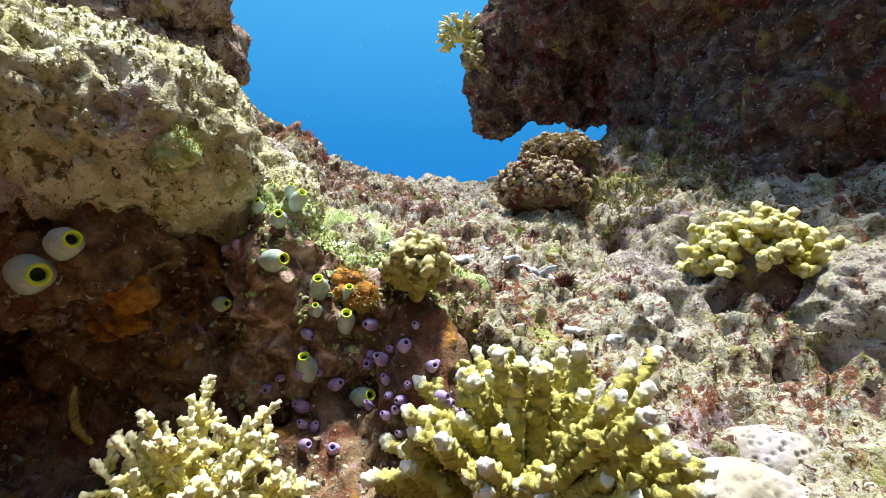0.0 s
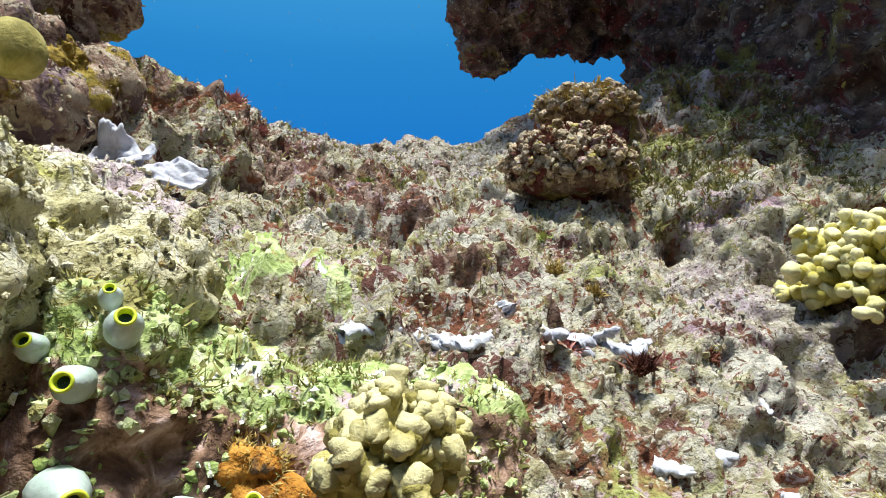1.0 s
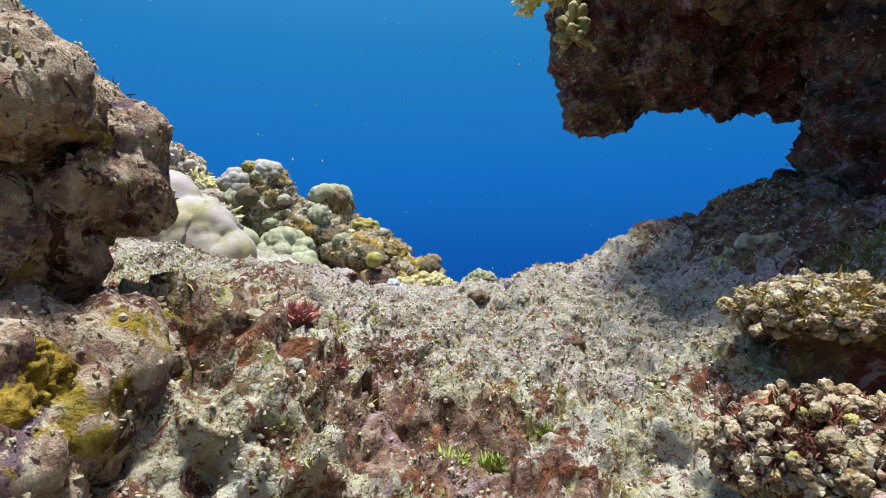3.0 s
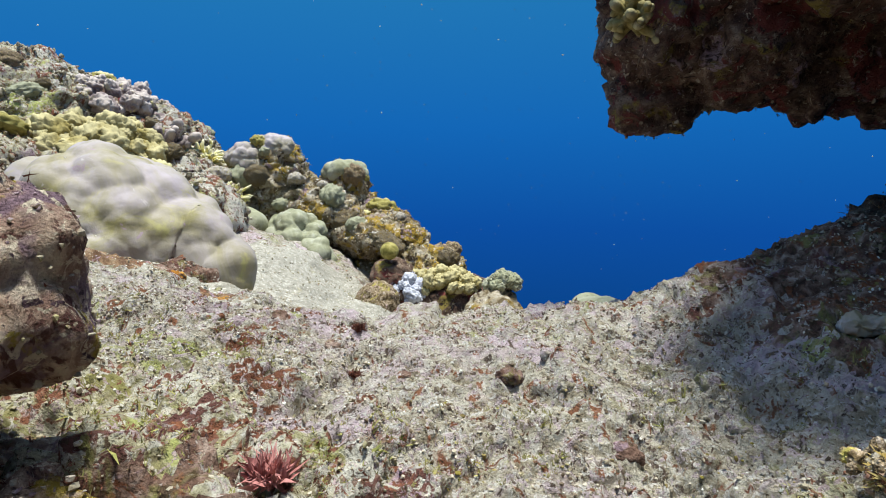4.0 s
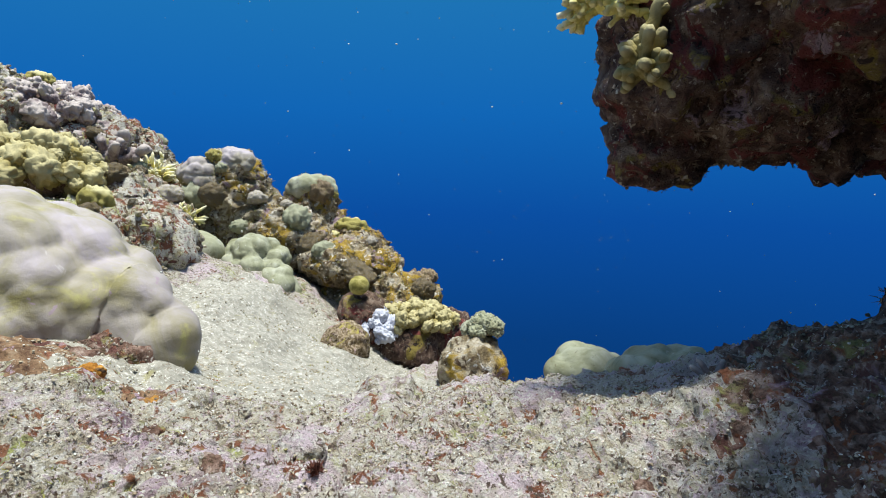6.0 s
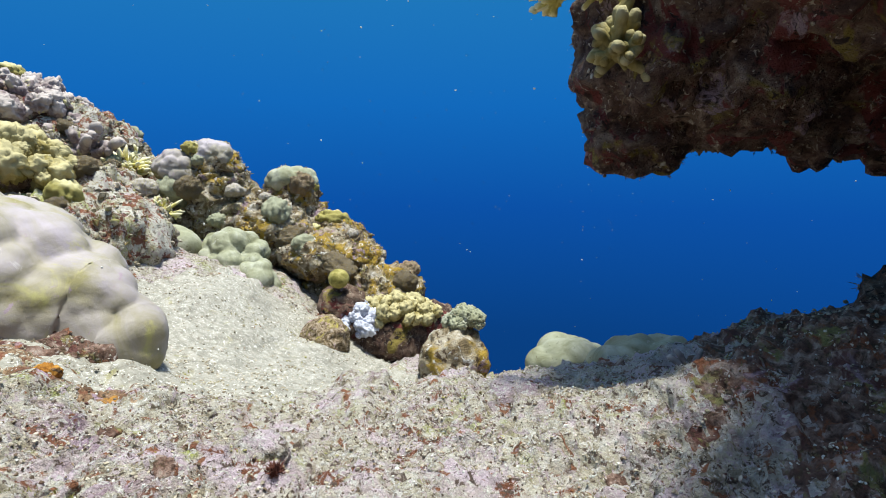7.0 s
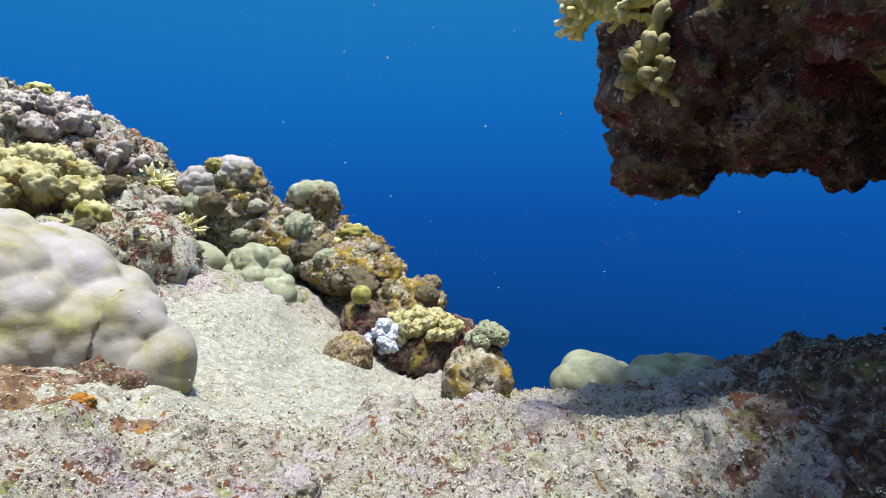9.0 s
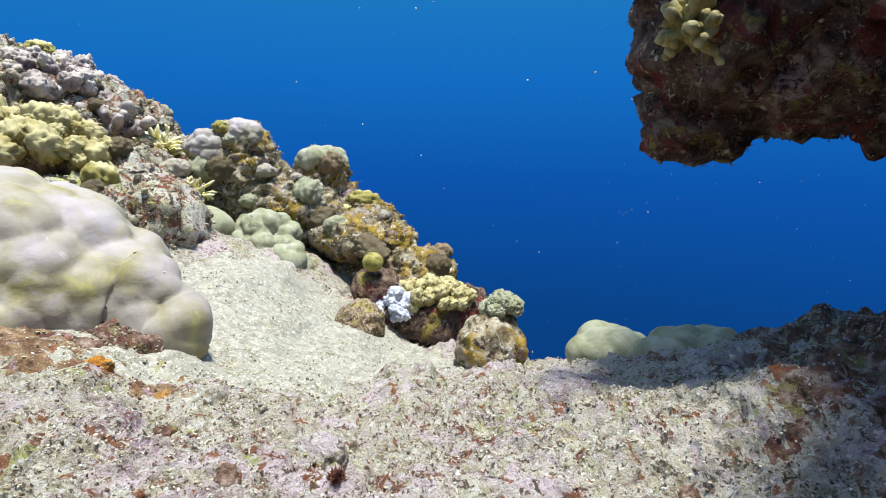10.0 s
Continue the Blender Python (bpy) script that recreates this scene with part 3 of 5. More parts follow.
# ---- the ground: a reef crest that rises from a crevice, dips behind and falls off into deep water ----
NET_X = np.array((-1.2, -0.7, -0.45, -0.28, -0.12, 0.04, 0.2, 0.36, 0.8))
NET_Y = np.array((0.1, 0.32, 0.48, 0.62, 0.76, 0.9, 1.05, 1.2, 1.4, 1.8, 2.4))
NET_Z = np.array((
    (0.50, 0.36, 0.31, 0.25, 0.22, 0.25, 0.26, 0.27, 0.30),
    (0.58, 0.50, 0.44, 0.37, 0.36, 0.35, 0.35, 0.39, 0.41),
    (0.67, 0.69, 0.66, 0.61, 0.58, 0.54, 0.44, 0.41, 0.49),
    (0.77, 0.77, 0.74, 0.69, 0.60, 0.60, 0.55, 0.55, 0.55),
    (0.84, 0.80, 0.77, 0.80, 0.69, 0.65, 0.66, 0.68, 0.74),
    (0.88, 0.83, 0.80, 0.795, 0.745, 0.70, 0.765, 0.84, 0.81),
    (0.90, 0.85, 0.825, 0.795, 0.775, 0.785, 0.80, 0.865, 0.87),
    (0.90, 0.87, 0.785, 0.755, 0.745, 0.78, 0.855, 0.90, 0.91),
    (0.89, 0.79, 0.735, 0.715, 0.735, 0.765, 0.79, 0.86, 0.86),
    (1.00, 0.79, 0.67, 0.59, 0.59, 0.60, 0.63, 0.68, 0.74),
    (0.95, 0.78, 0.62, 0.48, 0.42, 0.36, 0.30, 0.32, 0.40)))


def eased(v, stations):
    i = np.clip(np.searchsorted(stations, v) - 1, 0, len(stations) - 2)
    t = np.clip((v - stations[i]) / (stations[i + 1] - stations[i]), 0, 1)
    return i, t * t * (3 - 2 * t) * 0.6 + t * 0.4


def lie(x, y):
    """The smooth lie of the ground."""
    x, y = np.asarray(x, dtype=float), np.asarray(y, dtype=float)
    i, t = eased(x, NET_X)
    j, u = eased(y, NET_Y)
    z = (NET_Z[j, i] * (1 - t) + NET_Z[j, i + 1] * t) * (1 - u) + (NET_Z[j + 1, i] * (1 - t) + NET_Z[j + 1, i + 1] * t) * u
    z = z - 0.95 * np.maximum(0, y - 2.4) - 0.9 * np.maximum(0, x - 0.8) - 0.6 * np.maximum(0, -2.6 - x) - 0.25 * np.maximum(0, 0.1 - y)
    return z


def sandy(x, y):
    """1 where loose sand lies in the hollow behind the crest."""
    p = np.stack([x, y, 0 * x], 1)
    d = ((x + 0.52) / 0.36) ** 2 + ((y - 1.6) / 0.42) ** 2
    return np.clip(1.3 - d + 0.45 * fbm(p, 6, 3, 0.5, 91), 0, 1)


# recesses, sunk and also darkened in colour: place, reach and depth
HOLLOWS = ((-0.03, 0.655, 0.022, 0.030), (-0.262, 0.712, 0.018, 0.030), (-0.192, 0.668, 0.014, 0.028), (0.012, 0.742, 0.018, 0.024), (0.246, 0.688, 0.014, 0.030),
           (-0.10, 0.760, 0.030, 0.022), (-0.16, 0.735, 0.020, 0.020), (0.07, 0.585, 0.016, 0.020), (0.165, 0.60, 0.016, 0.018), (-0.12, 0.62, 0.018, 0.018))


def relief(x, y):
    """Bumps and pits of the encrusted rock over its lie."""
    p = np.stack([x, y, lie(x, y)], 1)
    soft = 1 - 0.85 * sandy(x, y)
    smooth_top = 1 - 0.35 * np.clip((y - 0.82) / 0.15, 0, 1)
    z = (0.016 + 0.012 * np.clip((y - 0.82) / 0.15, 0, 1)) * fbm(p, 9, 3, 0.5, 3) - 0.003
    z = z + soft * smooth_top * (0.022 * fbm(p, 18, 4, 0.55, 13, True) + 0.014 * fbm(p, 48, 3, 0.6, 23))
    z = z + soft * (0.006 * fbm(p, 130, 3, 0.65, 29) + 0.003 * fbm(p, 330, 2, 0.6, 31))
    holes = np.clip((0.30 - cells(p, 11, 33)) / 0.2, 0, 1)
    z = z - soft * smooth_top * 0.028 * holes
    rough_part = soft * np.clip((y - 0.40) / 0.08, 0, 1) * np.clip((0.98 - y) / 0.12, 0, 1)
    z = z + rough_part * np.clip(0.5 + 1.4 * fbm(p, 7, 2, 0.5, 35), 0, 1) * 0.010 * (1 - 1.6 * np.minimum(cells(p, 17, 37), 1.0) ** 2)
    z = z + rough_part * 0.005 * (1 - 1.6 * np.minimum(cells(p, 46, 39), 1.0) ** 2)
    for hx, hy, r, deep in HOLLOWS:
        z = z - 1.35 * deep * np.exp(-((x - hx) ** 2 * 0.6 + (y - hy) ** 2) / r ** 2)
    return z


def slope_of(x, y):
    """Upward normals of the smooth lie."""
    e = 0.03
    n = np.stack([-(lie(x + e, y) - lie(x - e, y)) / (2 * e), -(lie(x, y + e) - lie(x, y - e)) / (2 * e), np.ones_like(x)], 1)
    return n / np.linalg.norm(n, axis=1)[:, None]


def height(x, y):
    """The skin's height, its relief standing square to the slope."""
    return lie(x, y) + relief(x, y) / slope_of(x, y)[:, 2]


def spread(lo, hi, step, out, grow=1.075):
    mid = np.arange(lo, hi, step)
    left, right, s = [lo], [mid[-1]], step
    while left[-1] > -out:
        s *= grow
        left.append(left[-1] - s)
    s = step
    while right[-1] < out:
        s *= grow
        right.append(right[-1] + s)
    return np.concatenate([left[:0:-1], mid, right[1:]])


gx, gy = spread(-0.48, 0.44, 0.0032, 60, 1.06), spread(0.38, 1.26, 0.0032, 60, 1.06)
GX, GY = (a.ravel() for a in np.meshgrid(gx, gy))
jit = np.stack([GX, GY, 0 * GX], 1)
near = np.exp(-np.maximum(0, np.hypot(GX, GY - 0.9) - 1.2))
wob = 0.006 * near
far = np.clip(np.hypot(GX, GY - 0.9) - 2.2, 0, 30)
GZ = lie(GX, GY) + far ** 0.7 * 0.25 * (fbm(jit, 0.5, 4, 0.55, 61) - 0.35)
SLOPE = slope_of(GX, GY)
PUSH = SLOPE * (relief(GX, GY) * np.maximum(near, 0.2))[:, None]
cols = len(gx)
quads = np.arange(len(GX)).reshape(len(gy), cols)
quads = np.stack([quads[:-1, :-1], quads[:-1, 1:], quads[1:, 1:], quads[1:, :-1]], -1).reshape(-1, 4)
ground_me = mesh_of("ground", np.stack([GX + wob * fbm(jit, 60, 2, 0.5, 41), GY + wob * fbm(jit, 60, 2, 0.5, 47), GZ], 1) + PUSH, quads, M_GROUND)
ground_me.materials.append(M_SAND)
qc = quads[:, 0]
grit = sandy(GX[qc], GY[qc]) + 0.25 * fbm(jit[qc], 40, 2, 0.5, 53) > 0.5
ground_me.materials.append(M_RIDGE)
ground_me.materials.append(M_CREVICE)
ground_me.materials.append(M_CREST)
ground_me.materials.append(M_LIME)
qx, qy = GX[qc] + 0.07 * fbm(jit[qc], 14, 3, 0.6, 57), GY[qc] + 0.07 * fbm(jit[qc], 14, 3, 0.6, 59)
zone = np.where(grit, 1, 0)
zone = np.where((zone == 0) & (qy > 0.86), 4, zone)
# each hollow is coloured brown as well, so its shade is partly painted
hollow_brown_shade = sum(np.exp(-((qx - hx) ** 2 * 0.6 + (qy - hy) ** 2) / (1.3 * r) ** 2) for hx, hy, r, deep in HOLLOWS)
# term at (0.34, 0.47) paints shade before the cauliflower coral; others are rust-brown growth
brown = 0.8 * hollow_brown_shade + 0.9 * np.exp(-((qx - 0.34) / 0.07) ** 2 - ((qy - 0.47) / 0.05) ** 2) + 1.15 * np.exp(-((qx + 0.14) / 0.15) ** 2 - ((qy - 0.75) / 0.075) ** 2) + np.exp(-((qx - 0.01) / 0.06) ** 2 - ((qy - 0.60) / 0.035) ** 2) + 0.9 * fbm(jit[qc], 30, 4, 0.65, 63)
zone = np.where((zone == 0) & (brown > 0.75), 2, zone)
zone = np.where((zone == 0) & (((qx - 0.29) / 0.09) ** 2 + ((qy - 0.63) / 0.06) ** 2 < 1), 4, zone)
# right-hand ridge: mottled brown rock, its dark colour also carrying the overhang's shade
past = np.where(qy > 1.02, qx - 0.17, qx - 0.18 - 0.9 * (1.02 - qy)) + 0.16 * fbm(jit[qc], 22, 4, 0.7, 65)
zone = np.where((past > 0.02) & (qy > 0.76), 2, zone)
zone = np.where((zone == 4) & (((qx + 0.60) / 0.15) ** 2 + ((qy - 1.22) / 0.06) ** 2 + 1.1 * fbm(jit[qc], 34, 3, 0.6, 69) < 0.8), 3, zone)
lime = np.exp(-((qx + 0.105 + 0.6 * (qy - 0.52)) / 0.035) ** 2 - ((qy - 0.52) / 0.07) ** 2) + 0.6 * fbm(jit[qc], 40, 3, 0.6, 67) + 0.45 * fbm(jit[qc], 130, 2, 0.6, 68)
zone = np.where((zone == 0) & (lime > 0.70), 5, zone)
# crevice floor: rust-brown rock, its darkness partly shade put into the colour
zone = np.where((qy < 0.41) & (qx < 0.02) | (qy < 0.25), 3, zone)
away = np.hypot(GX[qc], GY[qc] - 0.9) + 0.5 * fbm(jit[qc], 1.3, 3, 0.6, 83)
zone = np.where(away > 2.0, 0, zone)
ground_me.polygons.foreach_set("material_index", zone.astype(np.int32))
ground = tagged(new("ground", ground_me), "pale reef rock crusted with algae turf, rust-red and mauve growth, sand behind its crest", "ground", "", "structure")


def top(x, y):
    a = np.array([float(x)])
    b = np.array([float(y)])
    return float(height(a, b)[0])


# ---- the great rocks ----
overhang = rock("rock_overhang", (
    ((0.46, 1.47, 1.36), (0.34, 0.25, 0.22)),
    ((0.38, 1.27, 1.36), (0.22, 0.14, 0.17)),
    ((0.20, 1.47, 1.275), (0.125, 0.17, 0.13)),
    ((0.145, 1.45, 1.205), (0.075, 0.13, 0.075)),
    ((0.165, 1.51, 1.115), (0.075, 0.075, 0.055)),
    ((0.29, 1.46, 1.190), (0.14, 0.15, 0.090)),
    ((0.44, 1.47, 1.188), (0.15, 0.14, 0.095)),
    ((0.60, 1.42, 1.190), (0.14, 0.14, 0.100)),
    ((0.395, 1.45, 1.110), (0.040, 0.045, 0.040)),
    ((0.50, 1.45, 1.105), (0.045, 0.045, 0.045)),
    ((0.56, 1.44, 2.0), (0.36, 0.36, 0.40)),
    ((0.52, 1.52, 1.62), (0.36, 0.32, 0.30)),
    ((0.78, 1.05, 0.98), (0.30, 0.36, 0.42)),
    ((0.63, 1.22, 1.00), (0.215, 0.14, 0.30)),
    ((0.53, 1.29, 0.865), (0.165, 0.09, 0.080)),
    # unseen forward lump, added to shade the slope beneath
    ((0.62, 0.90, 1.25), (0.24, 0.26, 0.22)),
    ((0.62, 0.95, 0.80), (0.15, 0.19, 0.22)),
    ((0.80, 1.20, 1.45), (0.42, 0.42, 0.42)),
    # two more unseen roof lumps, added to cast shade on the right-hand ridge
    ((0.46, 1.06, 1.40), (0.22, 0.17, 0.12)),
    ((0.34, 1.01, 1.43), (0.20, 0.18, 0.12)),
    ((0.95, 0.85, 1.30), (0.34, 0.40, 0.45))), 0.0095,
    (("fbm", 5, 0.018), ("ridge", 14, 0.020), ("fbm", 40, 0.014), ("pit", 16, 0.020), ("knob", 48, 0.010), ("fbm", 100, 0.006)), M_ROCK,
    "dark brown reef rock overhanging the crest, crusted with algae", "rock", 5)
crust(overhang, 3000, 0.0022, M_DARKCRUMB, 105)
crust(overhang, 2500, 0.0026, M_CRUMB, 115)
fuzz(overhang, 9000, 0.0042, M_DARKCRUMB, 205, -1.0, 5)
pillar = rock("reef_pillar", (
    ((-0.395, 0.655, 0.925), (0.080, 0.08, 0.050)),
    ((-0.372, 0.715, 0.892), (0.060, 0.06, 0.036)),
    ((-0.42, 0.665, 0.850), (0.075, 0.075, 0.050)),
    ((-0.46, 0.68, 0.80), (0.10, 0.09, 0.07)),
    ((-0.42, 0.61, 0.74), (0.13, 0.10, 0.07)),
    ((-0.340, 0.700, 0.757), (0.056, 0.070, 0.030)),
    ((-0.54, 0.66, 0.86), (0.15, 0.14, 0.11))), 0.0036,
    (("fbm", 12, 0.018), ("knob", 21, 0.024), ("knob", 52, 0.011), ("ridge", 60, 0.004), ("pit", 34, 0.008), ("knob", 120, 0.004), ("fbm", 220, 0.003)), M_PILLAR,
    "knobbly brown and mauve rock pillar above the crest", "rock", 8)


def set_zone(ob, values):
    a = ob.data.attributes.new("zone", "FLOAT", "POINT")
    a.data.foreach_set("value", np.asarray(values, dtype=np.float32))


def places(ob):
    v = np.empty(len(ob.data.vertices) * 3)
    ob.data.vertices.foreach_get("co", v)
    return v.reshape(-1, 3) + np.array(ob.location)


pv = places(pillar)
set_zone(pillar, np.clip(0.5 + 1.1 * fbm(pv, 24, 3, 0.6, 71), 0, 1) * 0.66 * np.clip((0.84 - pv[:, 2]) / 0.05, 0, 1))
boulder = rock("reef_boulder", (
    ((-0.37, 0.43, 0.635), (0.16, 0.14, 0.085)),
    ((-0.215, 0.325, 0.618), (0.086, 0.080, 0.062)),
    ((-0.30, 0.325, 0.630), (0.12, 0.10, 0.072)),
    ((-0.185, 0.428, 0.588), (0.078, 0.062, 0.060)),
    ((-0.42, 0.25, 0.645), (0.17, 0.11, 0.074)),
    ((-0.32, 0.255, 0.622), (0.12, 0.085, 0.054))), 0.0034,
    (("fbm", 10, 0.014), ("ridge", 24, 0.005), ("fbm", 55, 0.006), ("pit", 40, 0.010), ("knob", 95, 0.0055), ("knob", 190, 0.003)), M_BOULDER,
    "rounded olive-grey boulder dusted with pale silt, hollow beneath", "rock", 12)
under = rock("under_rock", (
    ((-0.40, 0.46, 0.50), (0.20, 0.09, 0.13)),
    ((-0.28, 0.335, 0.535), (0.10, 0.045, 0.045)),
    ((-0.22, 0.40, 0.50), (0.09, 0.05, 0.08)),
    ((-0.42, 0.33, 0.50), (0.12, 0.06, 0.10))), 0.005,
    (("fbm", 14, 0.018), ("ridge", 34, 0.014), ("ridge", 80, 0.008), ("fbm", 120, 0.007), ("pit", 30, 0.012)), M_CREVICE,
    "rust-brown rock in the hollow beneath the boulder", "rock", 13)
crust(under, 1800, 0.0020, M_DARKCRUMB, 117)
fuzz(under, 1500, 0.0030, M_REDTURF, 217)
crust(boulder, 12000, 0.0012, M_BOULDER, 107, -0.4)
fuzz(boulder, 7000, 0.0015, M_YELLOWTURF, 207)
fuzz(boulder, 4000, 0.0015, M_TURF, 208)
fuzz(pillar, 1500, 0.0026, M_REDTURF, 206)
crust(pillar, 6000, 0.0014, M_CRUMB, 108)
crust(pillar, 2500, 0.0013, M_PINK, 109, 0.0)

head_low = knob_coral("brown_coral", (0.155, 0.740, 0.692), (0.062, 0.050, 0.040), 300, 0.0038, M_BROWNHEAD, "crumbly knobbed brown coral head on a dark rock foot", "coral", 21, M_ROCK, -0.55, "brown coral heads", 6, 1.3)
head_high = knob_coral("brown_coral", (0.200, 0.83, 0.776), (0.058, 0.045, 0.026), 300, 0.0034, M_BROWNHEAD, "flat-topped brown coral head set above another one", "coral", 25, M_ROCK, -0.5, "brown coral heads", 6, 1.2)
for k, head in enumerate((head_low, head_high)):
    fuzz(head.children[0], 2600, 0.0034, M_YELLOWTURF if k else M_REDTURF, 230 + k, -0.2, 5)
    crust(head.children[0], 900, 0.0026, M_CRUMB, 232 + k, -0.3)
lump("base_rock", (0.175, 0.755, 0.655), (0.045, 0.04, 0.05), (("fbm", 20, 0.012), ("ridge", 60, 0.005), ("fbm", 150, 0.003)), M_ROCK, "dark rock foot under the brown coral heads", "rock", 26)
lump("base_rock", (0.225, 0.845, 0.735), (0.05, 0.04, 0.045), (("fbm", 20, 0.012), ("ridge", 60, 0.005)), M_ROCK, "dark rock foot under the brown coral heads", "rock", 27)

# unseen rock added behind and beside the start, closing the crevice and blocking light
rock("reef_wall", (
    ((0.0, -1.25, 0.8), (1.0, 0.45, 1.1)),
    ((-1.15, -0.75, 0.6), (0.6, 0.7, 0.8)),
    ((-1.45, 0.25, 0.65), (0.5, 0.8, 0.75)),
    ((1.15, -0.75, 0.6), (0.6, 0.7, 0.8)),
    ((1.5, 0.1, 1.2), (0.5, 0.9, 1.6)),
    ((1.2, -0.7, 1.1), (0.6, 0.6, 1.3))), 0.05,
    (("fbm", 3, 0.14), ("ridge", 7, 0.06), ("fbm", 18, 0.03)), M_ROCK, "unseen dark rock wall added round the back of the crevice to block light", "rock", 14)

# ---- the crevice in front ----
branching_coral("staghorn_coral", (0.074, 0.332, 0.376), 0.098, 82, 0.0060, 3, 0.014, M_STAG, "yellow-olive staghorn coral with white growing tips", "coral", 33, 0.03, (1.18, 0.85, 1.10), 0.34, 0.03, 0.0010, sides=18, twig_low=0.4, density=1600, nub=(0.0027, 0.0016), taper=0.6)
branching_coral("finger_coral", (-0.008, 0.362, 0.516), 0.045, 36, 0.0046, 5, 0.008, M_FINGER, "small olive finger coral on a rock stub", "coral", 32, 0.38, (0.66, 0.55, 1.0), 0.22, 0.04, 0.0012, sides=16, density=900, nub=(0.0030, 0.0022))
stub = lump("rock_stub", (-0.008, 0.382, 0.435), (0.034, 0.036, 0.075), (("fbm", 22, 0.012), ("ridge", 60, 0.006)), M_CREVICE, "dark rock stub grown over with violet squirts", "rock", 33)
branching_coral("soft_coral", (-0.122, 0.275, 0.368), 0.078, 36, 0.0023, 11, 0.017, M_SOFT, "pale yellow feathery soft coral in the crevice", "coral", 37, 0.06, (0.85, 0.55, 1.05), 0.25, 0.03, 0.0010, sides=14, twig_low=0.25, density=1500, nub=(0.0022, 0.0010), taper=0.55)
branching_coral("cauliflower_coral", (0.388, 0.605, 0.558), 0.078, 130, 0.0060, 4, 0.011, M_RIGHTCORAL, "yellow cauliflower coral with pale tips on a short stem", "coral", 35, 0.0, (1.12, 0.85, 0.92), 0.66, 0.04, 0.0020, 0.04, sides=12, twig_low=0.7, density=260, nub=(0.0034, 0.0040), hold_mat=M_ROCK, taper=0.85)
ledge = rock("crusted_ledge", (((-0.105, 0.425, 0.50), (0.065, 0.065, 0.072)), ((-0.035, 0.43, 0.495), (0.06, 0.055, 0.055)), ((-0.16, 0.42, 0.46), (0.07, 0.05, 0.07)), ((0.0, 0.45, 0.495), (0.05, 0.05, 0.05)), ((-0.118, 0.380, 0.530), (0.032, 0.036, 0.055)), ((-0.118, 0.388, 0.575), (0.024, 0.034, 0.030))), 0.0038,
             (("fbm", 18, 0.016), ("ridge", 45, 0.010), ("fbm", 120, 0.004), ("pit", 40, 0.006)), M_LIME, "ledge crusted lime green on top and pink in front", "rock", 36)
lv = places(ledge)
set_zone(ledge, np.clip(0.55 + (0.535 - lv[:, 2]) / 0.045 + (0.41 - lv[:, 1]) / 0.08 + 0.5 * fbm(lv, 30, 3, 0.6, 73), 0, 1))
crust(ledge, 2600, 0.0016, M_LIME, 110, -0.3)
fuzz(ledge, 2600, 0.0026, M_TURF, 210, 0.0)
lump("pitted_coral", (0.21, 0.352, 0.358), (0.07, 0.05, 0.036), (("fbm", 14, 0.014), ("pit", 150, 0.005), ("fbm", 80, 0.002)), M_PORITES, "low pale coral with small round pits", "coral", 38, 6)
lump("pitted_coral", (0.258, 0.395, 0.385), (0.04, 0.035, 0.030), (("fbm", 16, 0.010), ("pit", 160, 0.004), ("fbm", 80, 0.002)), M_PORITES, "low pale coral with small round pits", "coral", 39, 6)

# ---- behind the crest ----
PORITES = (((-0.81, 1.37, 0.868), (0.165, 0.140, 0.145)), ((-0.69, 1.38, 0.862), (0.080, 0.080, 0.098)), ((-0.615, 1.372, 0.838), (0.050, 0.050, 0.066)),
           ((-0.572, 1.365, 0.812), (0.026, 0.035, 0.040)), ((-0.96, 1.35, 0.85), (0.10, 0.10, 0.09)), ((-0.80, 1.28, 0.84), (0.11, 0.06, 0.06)))
rock("porites_coral", PORITES, 0.006, (("fbm", 6, 0.012), ("knob", 15, 0.020), ("knob", 32, 0.006), ("fbm", 70, 0.0012)), M_PORITES, "great pale boulder coral swollen into smooth rounded lobes", "coral", 51)
foot = rock("base_rock", (((-0.628, 1.328, 0.788), (0.070, 0.050, 0.048)), ((-0.76, 1.275, 0.800), (0.13, 0.07, 0.045)), ((-0.68, 1.26, 0.795), (0.09, 0.05, 0.036))), 0.005, (("fbm", 16, 0.014), ("ridge", 40, 0.006), ("knob", 60, 0.007), ("fbm", 140, 0.003)), M_RIDGE, "dark crusted foot beneath the great boulder coral", "rock", 52)
lump("lobe_coral", (-0.745, 2.085, 0.790), (0.082, 0.070, 0.082), (("fbm", 9, 0.022), ("knob", 22, 0.026), ("knob", 55, 0.004)), M_LOBES, "pale green lobed coral on the sand's edge", "coral", 53, 6, "lobe corals")
lump("lobe_coral", (-0.668, 2.04, 0.745), (0.055, 0.05, 0.062), (("fbm", 9, 0.016), ("knob", 22, 0.018)), M_LOBES, "pale green lobed coral on the sand's edge", "coral", 54, 5, "lobe corals")
lump("lobe_coral", (-0.915, 2.05, 0.835), (0.085, 0.07, 0.055), (("fbm", 9, 0.016), ("knob", 19, 0.020)), M_LOBES, "low pale green lobed coral below the coral tower", "coral", 55, 5, "lobe corals")
